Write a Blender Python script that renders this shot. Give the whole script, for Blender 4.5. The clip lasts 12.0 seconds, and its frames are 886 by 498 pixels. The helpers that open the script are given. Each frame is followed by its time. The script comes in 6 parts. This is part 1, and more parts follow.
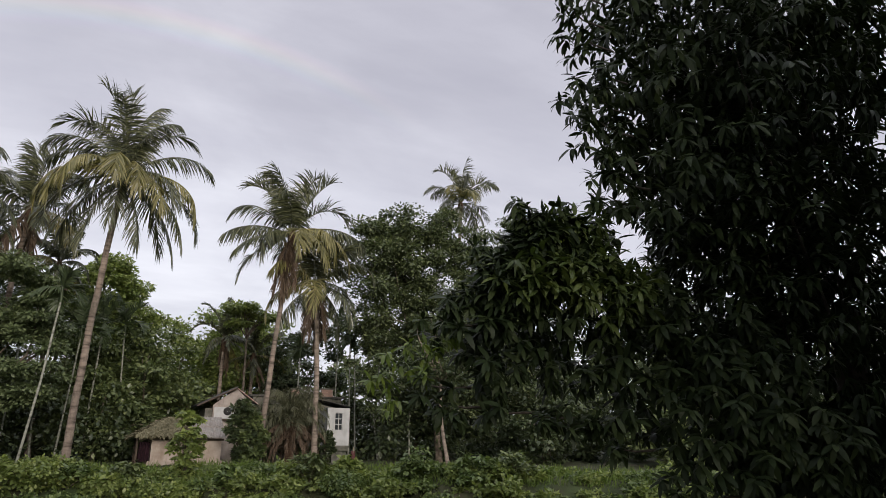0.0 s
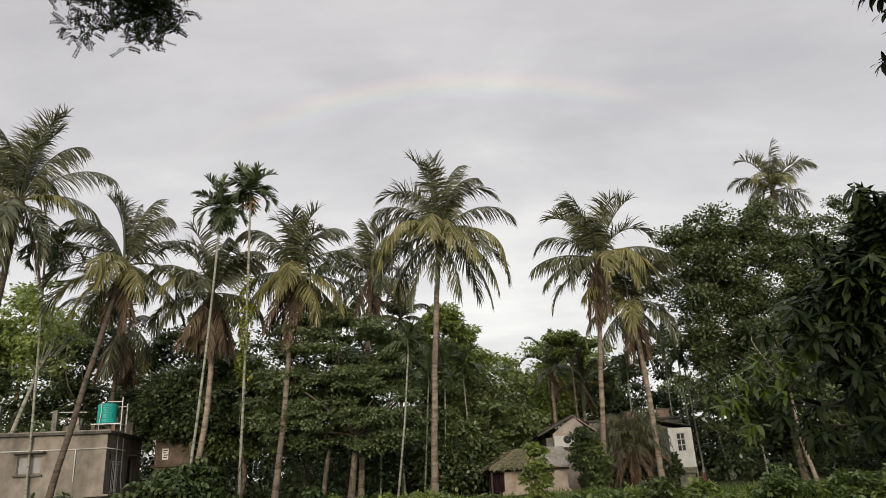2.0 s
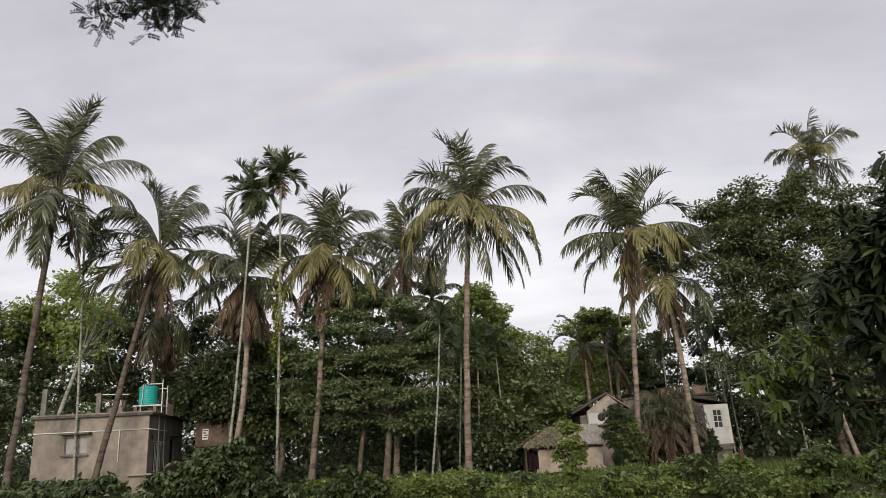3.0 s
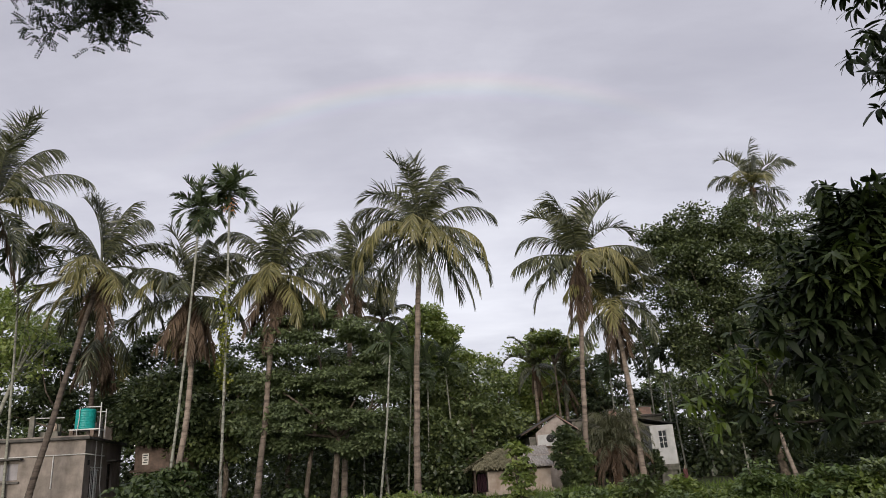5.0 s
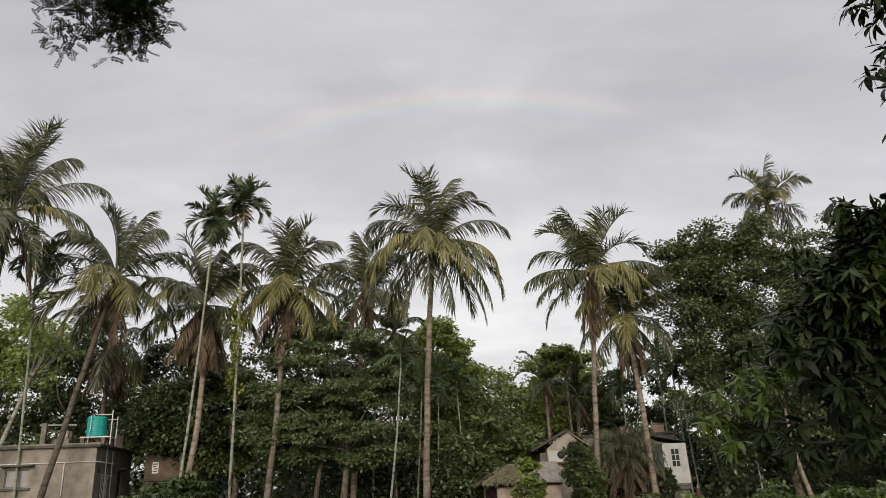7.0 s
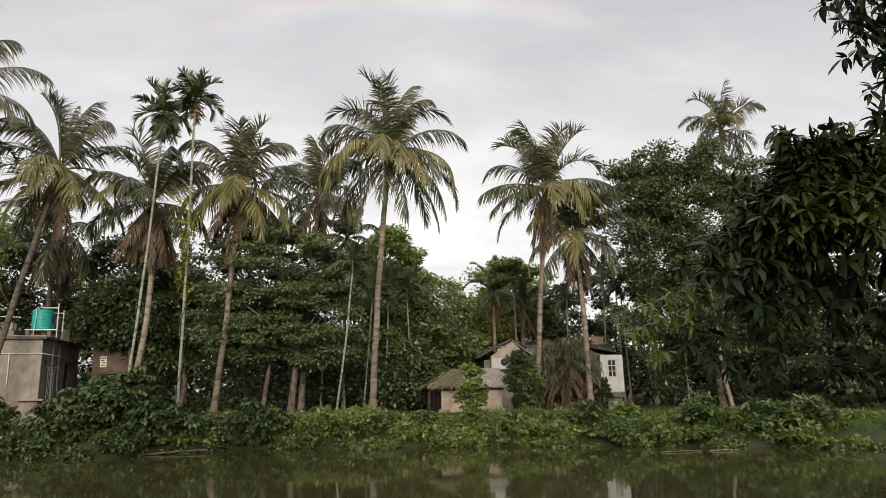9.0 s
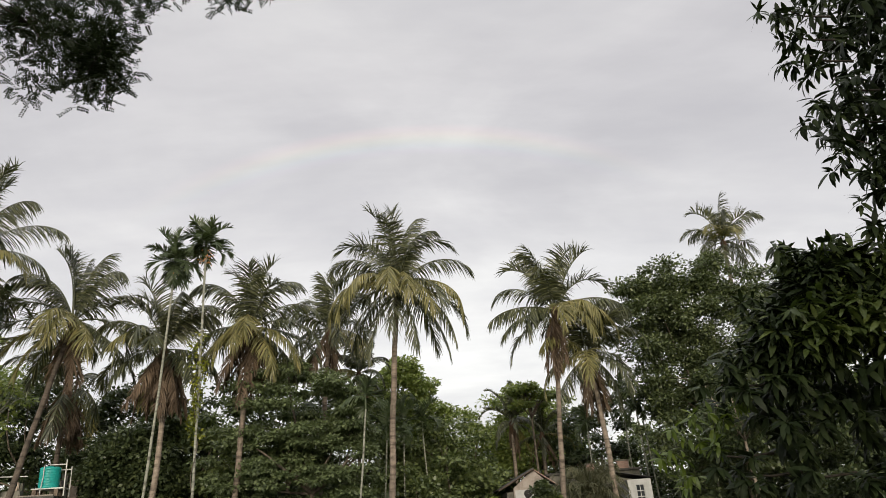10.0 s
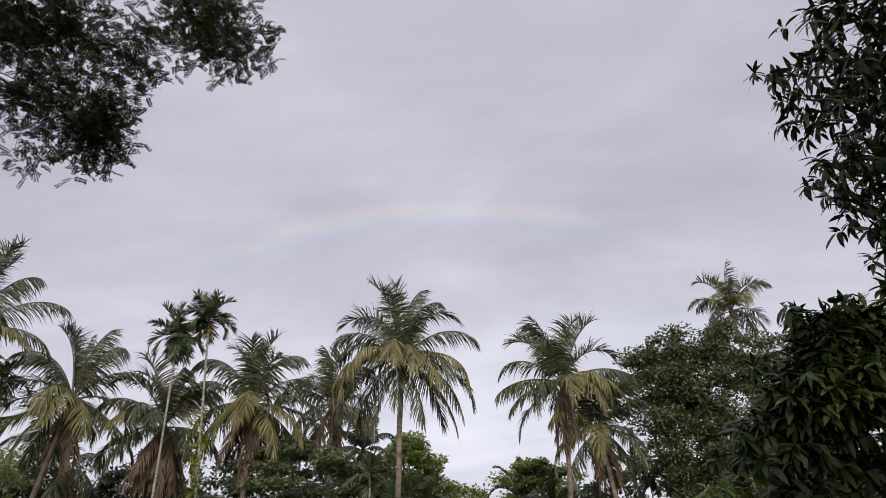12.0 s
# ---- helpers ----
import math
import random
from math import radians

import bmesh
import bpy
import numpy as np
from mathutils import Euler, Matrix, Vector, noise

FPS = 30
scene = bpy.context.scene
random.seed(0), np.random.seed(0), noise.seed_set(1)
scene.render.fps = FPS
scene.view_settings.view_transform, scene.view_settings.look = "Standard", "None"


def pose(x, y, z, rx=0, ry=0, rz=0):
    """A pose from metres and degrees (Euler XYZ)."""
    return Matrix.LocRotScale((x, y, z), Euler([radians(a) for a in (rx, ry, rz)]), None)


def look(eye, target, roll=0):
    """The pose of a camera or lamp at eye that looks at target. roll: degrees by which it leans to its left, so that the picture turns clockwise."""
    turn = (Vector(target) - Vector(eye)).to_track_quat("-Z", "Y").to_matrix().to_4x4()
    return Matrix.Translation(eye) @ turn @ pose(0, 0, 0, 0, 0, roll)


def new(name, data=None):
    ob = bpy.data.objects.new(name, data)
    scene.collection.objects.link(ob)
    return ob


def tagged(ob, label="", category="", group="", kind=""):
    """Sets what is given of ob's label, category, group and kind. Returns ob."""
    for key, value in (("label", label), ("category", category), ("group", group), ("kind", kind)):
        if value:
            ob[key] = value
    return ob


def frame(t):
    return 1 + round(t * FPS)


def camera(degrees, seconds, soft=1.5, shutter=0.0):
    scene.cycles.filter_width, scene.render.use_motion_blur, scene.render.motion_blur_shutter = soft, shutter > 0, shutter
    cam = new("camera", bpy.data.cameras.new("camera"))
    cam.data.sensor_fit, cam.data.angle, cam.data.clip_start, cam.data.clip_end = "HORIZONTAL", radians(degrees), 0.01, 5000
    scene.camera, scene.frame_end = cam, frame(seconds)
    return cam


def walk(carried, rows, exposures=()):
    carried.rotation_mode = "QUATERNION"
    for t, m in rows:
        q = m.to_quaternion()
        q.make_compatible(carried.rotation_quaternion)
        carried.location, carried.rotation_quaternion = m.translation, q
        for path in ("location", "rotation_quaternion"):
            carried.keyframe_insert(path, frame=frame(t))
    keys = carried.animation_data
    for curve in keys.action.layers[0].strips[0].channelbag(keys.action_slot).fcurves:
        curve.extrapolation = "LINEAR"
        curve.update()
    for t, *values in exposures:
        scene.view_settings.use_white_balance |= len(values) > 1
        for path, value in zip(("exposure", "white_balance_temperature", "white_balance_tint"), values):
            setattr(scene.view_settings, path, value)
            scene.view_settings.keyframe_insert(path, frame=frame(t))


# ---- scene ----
cam = camera(64.7, 12.0, soft=0.8)
PATH = [
    (0, (0.378, 0.158, 2.775), (1.197, 1.904, 3.306), 0.4),
    (0.5, (0.322, 0.192, 2.855), (0.613, 2.103, 3.366), -0.0),
    (1, (0.24, 0.14, 2.847), (0.258, 2.075, 3.355), -3.7),
    (1.5, (0.282, 0.171, 2.864), (0.385, 2.095, 3.399), -4.2),
    (2, (0.159, -0.002, 2.883), (0.152, 1.903, 3.491), -2.9),
    (2.5, (0.208, 0.001, 2.878), (0.138, 1.908, 3.475), -3.0),
    (3, (0.319, 0.042, 2.878), (0.215, 1.96, 3.436), -3.2),
    (3.2, (0.368, 0.077, 2.891), (0.283, 1.969, 3.534), -3.4),
    (4.8, (0.387, 0.045, 2.892), (0.458, 1.921, 3.58), -4.1),
    (5, (0.345, 0.048, 2.892), (0.382, 1.953, 3.498), -3.8),
    (5.5, (0.33, 0.112, 2.861), (0.332, 2.081, 3.211), -3.0),
    (6, (0.366, 0.141, 2.869), (0.374, 2.093, 3.306), -3.3),
    (6.5, (0.373, 0.096, 2.878), (0.443, 2.009, 3.459), -3.3),
    (7, (0.347, 0.081, 2.893), (0.35, 1.975, 3.537), -2.7),
    (7.5, (0.241, 0.08, 2.843), (0.246, 2.039, 3.25), -0.9),
    (7.7, (0.23, 0.134, 2.826), (0.292, 2.104, 3.162), 2.7),
    (9.3, (0.402, -0.128, 2.843), (0.522, 1.819, 3.284), -2.3),
    (9.5, (0.39, -0.168, 2.862), (0.493, 1.741, 3.451), -3.5),
    (10, (0.357, -0.168, 2.887), (0.468, 1.687, 3.626), -4.5),
    (10.5, (0.357, -0.199, 2.91), (0.506, 1.613, 3.744), -5.1),
    (11, (0.329, -0.23, 2.907), (0.524, 1.589, 3.716), -5.0),
    (11.5, (0.322, -0.185, 2.877), (0.513, 1.646, 3.659), -4.0),
    (12, (0.45, 0.06, 2.89), (0.556, 1.828, 3.819), -5.2),
]
# the phone's exposure and white balance drift: seconds, stops, kelvin, tint
EXPOSURE = [(0.0, 0.01, 6350, 10), (0.5, 0.30, 6850, 2), (1.0, 0.26, 7000, 5), (1.5, 0.42, 7100, 3), (2.0, 0.08, 6950, 4), (2.5, 0.04, 6750, 6), (3.2, 0.12, 6620, 8), (4.8, -0.02, 6350, 10),
            (5.0, -0.02, 6350, 10), (5.5, 0.23, 6500, 9), (6.0, 0.10, 6850, 3), (6.5, -0.02, 6850, 4), (7.0, 0.00, 6800, 5), (7.5, 0.07, 6700, 7), (9.5, 0.24, 6980, 4), (10.0, 0.18, 6900, 4), (10.5, 0.04, 6800, 6), (11.0, -0.04, 6600, 8), (12.0, -0.07, 6300, 12)]
walk(cam, [(t, look(eye, target, roll)) for t, eye, target, roll in PATH], EXPOSURE)

# ---- sky, sun ----
SUN_ELEVATION, SUN_AZIMUTH = 10.6, 181.0   # degrees; azimuth clockwise from +y
WATER = 0.40


def node(tree, kind):
    return tree.nodes.new(kind)


def maths(tree, op, a, b=None, c=None):
    n = tree.nodes.new("ShaderNodeMath")
    n.operation = op
    for i, v in enumerate((a, b, c)):
        if v is None:
            continue
        if isinstance(v, (int, float)):
            n.inputs[i].default_value = v
        else:
            tree.links.new(v, n.inputs[i])
    return n.outputs[0]


def ramp(tree, fac, stops, mode="LINEAR"):
    n = tree.nodes.new("ShaderNodeValToRGB")
    n.color_ramp.interpolation = mode
    els = n.color_ramp.elements
    while len(els) < len(stops):
        els.new(0.5)
    for el, (p, col) in zip(els, stops):
        el.position = p
        el.color = (*col, 1)
    tree.links.new(fac, n.inputs[0])
    return n.outputs[0]


def mixed(tree, fac, a, b, mode="MIX"):
    n = tree.nodes.new("ShaderNodeMix")
    n.data_type, n.blend_type = "RGBA", mode
    for sock, v in ((n.inputs[0], fac), (n.inputs[6], a), (n.inputs[7], b)):
        if isinstance(v, (int, float)):
            sock.default_value = v
        elif isinstance(v, tuple):
            sock.default_value = (*v, 1)
        else:
            tree.links.new(v, sock)
    return n.outputs[2]


def build_sky():
    world = bpy.data.worlds.new("overcast_sky")
    scene.world = world
    world.use_nodes = True
    t = world.node_tree
    t.nodes.clear()
    coord = node(t, "ShaderNodeTexCoord").outputs["Generated"]
    sep = node(t, "ShaderNodeSeparateXYZ")
    t.links.new(coord, sep.inputs[0])
    x, y, z = sep.outputs
    up = maths(t, "MAXIMUM", z, 0.0)
    # a flat cloud deck seen in perspective
    over = maths(t, "ADD", up, 0.22)
    flat = node(t, "ShaderNodeCombineXYZ")
    t.links.new(maths(t, "DIVIDE", x, over), flat.inputs[0])
    t.links.new(maths(t, "MULTIPLY", maths(t, "DIVIDE", y, over), 1.1), flat.inputs[1])
    flat.inputs[2].default_value = 3.7
    big = node(t, "ShaderNodeTexNoise")
    big.inputs["Scale"].default_value, big.inputs["Detail"].default_value = 1.5, 6.0
    big.inputs["Roughness"].default_value, big.inputs["Distortion"].default_value = 0.52, 0.35
    t.links.new(flat.outputs[0], big.inputs["Vector"])
    deck = ramp(t, up, ((0.0, (0.77, 0.76, 0.815)), (0.22, (0.795, 0.785, 0.85)), (0.38, (0.685, 0.67, 0.735)),
                        (0.58, (0.56, 0.545, 0.61)), (0.74, (0.60, 0.59, 0.65)), (1.0, (1.36, 1.34, 1.39))))
    shade = ramp(t, big.outputs[0], ((0.33, (0.89, 0.89, 0.91)), (0.48, (0.99, 0.99, 1.0)), (0.64, (1.14, 1.14, 1.13))))
    clouds = mixed(t, 1.0, deck, shade, "MULTIPLY")
    streak = node(t, "ShaderNodeTexNoise")
    streak.inputs["Scale"].default_value, streak.inputs["Detail"].default_value, streak.inputs["Roughness"].default_value = 4.2, 5.0, 0.6
    wide = node(t, "ShaderNodeMapping")
    wide.inputs["Scale"].default_value, wide.inputs["Rotation"].default_value = (0.55, 1.5, 1.0), (0, 0, radians(-22))
    t.links.new(flat.outputs[0], wide.inputs[0])
    t.links.new(wide.outputs[0], streak.inputs["Vector"])
    clouds = mixed(t, 1.0, clouds, ramp(t, streak.outputs[0], ((0.34, (0.955, 0.955, 0.965)), (0.52, (1.0, 1.0, 1.0)), (0.68, (1.06, 1.06, 1.055)))), "MULTIPLY")
    # a brighter break in the deck low over the far trees
    gap = node(t, "ShaderNodeVectorMath")
    gap.operation = "DOT_PRODUCT"
    gap.inputs[1].default_value = (math.sin(radians(15)) * math.cos(radians(19)), math.cos(radians(15)) * math.cos(radians(19)), math.sin(radians(19)))
    t.links.new(coord, gap.inputs[0])
    near = node(t, "ShaderNodeMapRange")
    near.interpolation_type = "SMOOTHSTEP"
    t.links.new(maths(t, "ADD", gap.outputs["Value"], maths(t, "MULTIPLY", maths(t, "SUBTRACT", big.outputs[0], 0.5), 0.16)), near.inputs[0])
    for i, v in enumerate((0.955, 1.02, 0.0, 0.20)):
        near.inputs[1 + i].default_value = v
    clouds = mixed(t, near.outputs[0], clouds, (1.02, 1.02, 1.08))
    nishita = node(t, "ShaderNodeTexSky")
    nishita.sky_type, nishita.sun_disc = "NISHITA", False
    nishita.sun_elevation, nishita.sun_rotation = radians(SUN_ELEVATION), radians(SUN_AZIMUTH)
    dim = mixed(t, 1.0, nishita.outputs[0], (0.10, 0.10, 0.10), "MULTIPLY")
    sky = mixed(t, 0.93, dim, clouds)
    # the rainbow stands 40 to 42 degrees from the point opposite the sun
    e, a = radians(-SUN_ELEVATION), radians(SUN_AZIMUTH - 180)
    anti = node(t, "ShaderNodeVectorMath")
    anti.operation = "DOT_PRODUCT"
    anti.inputs[1].default_value = (math.sin(a) * math.cos(e), math.cos(a) * math.cos(e), math.sin(e))
    t.links.new(coord, anti.inputs[0])
    off = maths(t, "ARCCOSINE", anti.outputs["Value"])
    band = maths(t, "DIVIDE", maths(t, "SUBTRACT", off, radians(40.0)), radians(2.6))
    bow = ramp(t, band, ((0.0, (0, 0, 0)), (0.16, (0.011, 0.005, 0.022)), (0.32, (0.007, 0.030, 0.034)), (0.50, (0.038, 0.049, 0.009)),
                         (0.66, (0.075, 0.044, 0.011)), (0.82, (0.050, 0.015, 0.015)), (1.0, (0, 0, 0))))
    side = node(t, "ShaderNodeMapRange")
    side.interpolation_type = "SMOOTHSTEP"
    t.links.new(maths(t, "ABSOLUTE", x), side.inputs[0])
    for i, v in enumerate((0.08, 0.40, 1.0, 0.0)):
        side.inputs[1 + i].default_value = v
    lit = mixed(t, 1.0, bow, side.outputs[0], "MULTIPLY")
    final = mixed(t, 1.0, sky, lit, "ADD")
    bg = node(t, "ShaderNodeBackground")
    t.links.new(final, bg.inputs[0])
    bg.inputs[1].default_value = 1.0
    t.links.new(bg.outputs[0], node(t, "ShaderNodeOutputWorld").inputs[0])


build_sky()
sun = new("sun", bpy.data.lights.new("sun", "SUN"))
sun.data.energy, sun.data.angle, sun.data.color = 2.6, radians(28), (1.0, 0.90, 0.76)
_e, _a = radians(SUN_ELEVATION + 5.3), radians(SUN_AZIMUTH)
sun.matrix_world = look((0, 0, 40), (-math.sin(_a) * math.cos(_e), -math.cos(_a) * math.cos(_e), 40 - math.sin(_e)))


# ---- materials ----
def material(name, colours, scale=3.0, rough=0.8, bump=0.0, bump_scale=20.0, metal=0.0, islands=0.0, objects=0.0, through_light=0.0,
             stain=None, specular=0.5, rings=0.0):
    """colours: two or three stops that a noise of that scale (per metre) mixes; islands, objects: how far each leaf or object varies."""
    m = bpy.data.materials.new(name)
    m.use_nodes = True
    t = m.node_tree
    t.nodes.clear()
    pos = node(t, "ShaderNodeTexCoord").outputs["Object"]
    big = node(t, "ShaderNodeTexNoise")
    big.inputs["Scale"].default_value, big.inputs["Detail"].default_value, big.inputs["Roughness"].default_value = scale, 6.0, 0.62
    t.links.new(pos, big.inputs["Vector"])
    fac = big.outputs[0]
    if islands:
        geo = node(t, "ShaderNodeNewGeometry").outputs["Random Per Island"]
        fac = maths(t, "ADD", maths(t, "MULTIPLY", fac, 1 - islands), maths(t, "MULTIPLY", geo, islands))
    if objects:
        info = node(t, "ShaderNodeObjectInfo").outputs["Random"]
        fac = maths(t, "ADD", maths(t, "MULTIPLY", fac, 1 - objects), maths(t, "MULTIPLY", info, objects))
    n = len(colours) - 1
    lo, hi = (0.15, 0.85) if islands or objects else (0.34, 0.66)
    col = ramp(t, fac, [(lo + (hi - lo) * i / n, c) for i, c in enumerate(colours)])
    if stain:
        colour, amount, size = stain
        spots = node(t, "ShaderNodeTexNoise")
        spots.inputs["Scale"].default_value, spots.inputs["Detail"].default_value = size, 8.0
        spots.inputs["Roughness"].default_value = 0.7
        stretch = node(t, "ShaderNodeMapping")
        stretch.inputs["Scale"].default_value = (1, 1, 0.3)
        t.links.new(pos, stretch.inputs[0])
        t.links.new(stretch.outputs[0], spots.inputs["Vector"])
        mask = ramp(t, spots.outputs[0], ((0.48, (0, 0, 0)), (0.68, (amount,) * 3)))
        col = mixed(t, mask, col, colour)
    if rings:
        band = node(t, "ShaderNodeTexNoise")
        band.inputs["Scale"].default_value, band.inputs["Detail"].default_value, band.inputs["Roughness"].default_value = 1.0, 3.0, 0.55
        thin = node(t, "ShaderNodeMapping")
        thin.inputs["Scale"].default_value = (1.3, 1.3, 1.9 / rings)
        t.links.new(pos, thin.inputs[0])
        t.links.new(thin.outputs[0], band.inputs["Vector"])
        col = mixed(t, 1.0, col, ramp(t, band.outputs[0], ((0.30, (0.34, 0.32, 0.30)), (0.42, (0.74, 0.72, 0.70)), (0.52, (1.05, 1.04, 1.02)), (0.70, (1.25, 1.23, 1.20)))), "MULTIPLY")
    bsdf = node(t, "ShaderNodeBsdfPrincipled")
    t.links.new(col, bsdf.inputs["Base Color"])
    bsdf.inputs["Roughness"].default_value, bsdf.inputs["Metallic"].default_value = rough, metal
    bsdf.inputs["Specular IOR Level"].default_value = specular
    if bump:
        fine = node(t, "ShaderNodeTexNoise")
        fine.inputs["Scale"].default_value, fine.inputs["Detail"].default_value = bump_scale, 5.0
        t.links.new(pos, fine.inputs["Vector"])
        b = node(t, "ShaderNodeBump")
        b.inputs["Strength"].default_value, b.inputs["Distance"].default_value = bump, 0.02
        t.links.new(fine.outputs[0], b.inputs["Height"])
        t.links.new(b.outputs[0], bsdf.inputs["Normal"])
    shader = bsdf.outputs[0]
    if through_light:
        thin = node(t, "ShaderNodeBsdfTranslucent")
        t.links.new(mixed(t, 1.0, col, (1.25, 1.35, 0.7), "MULTIPLY"), thin.inputs[0])
        mix = node(t, "ShaderNodeMixShader")
        mix.inputs[0].default_value = through_light
        t.links.new(shader, mix.inputs[1])
        t.links.new(thin.outputs[0], mix.inputs[2])
        shader = mix.outputs[0]
    t.links.new(shader, node(t, "ShaderNodeOutputMaterial").inputs[0])
    return m


def leafy(name, colours, through_light=0.22, rough=0.36, specular=0.45):
    return material(name, colours, 0.9, rough, islands=0.42, through_light=through_light, specular=specular)


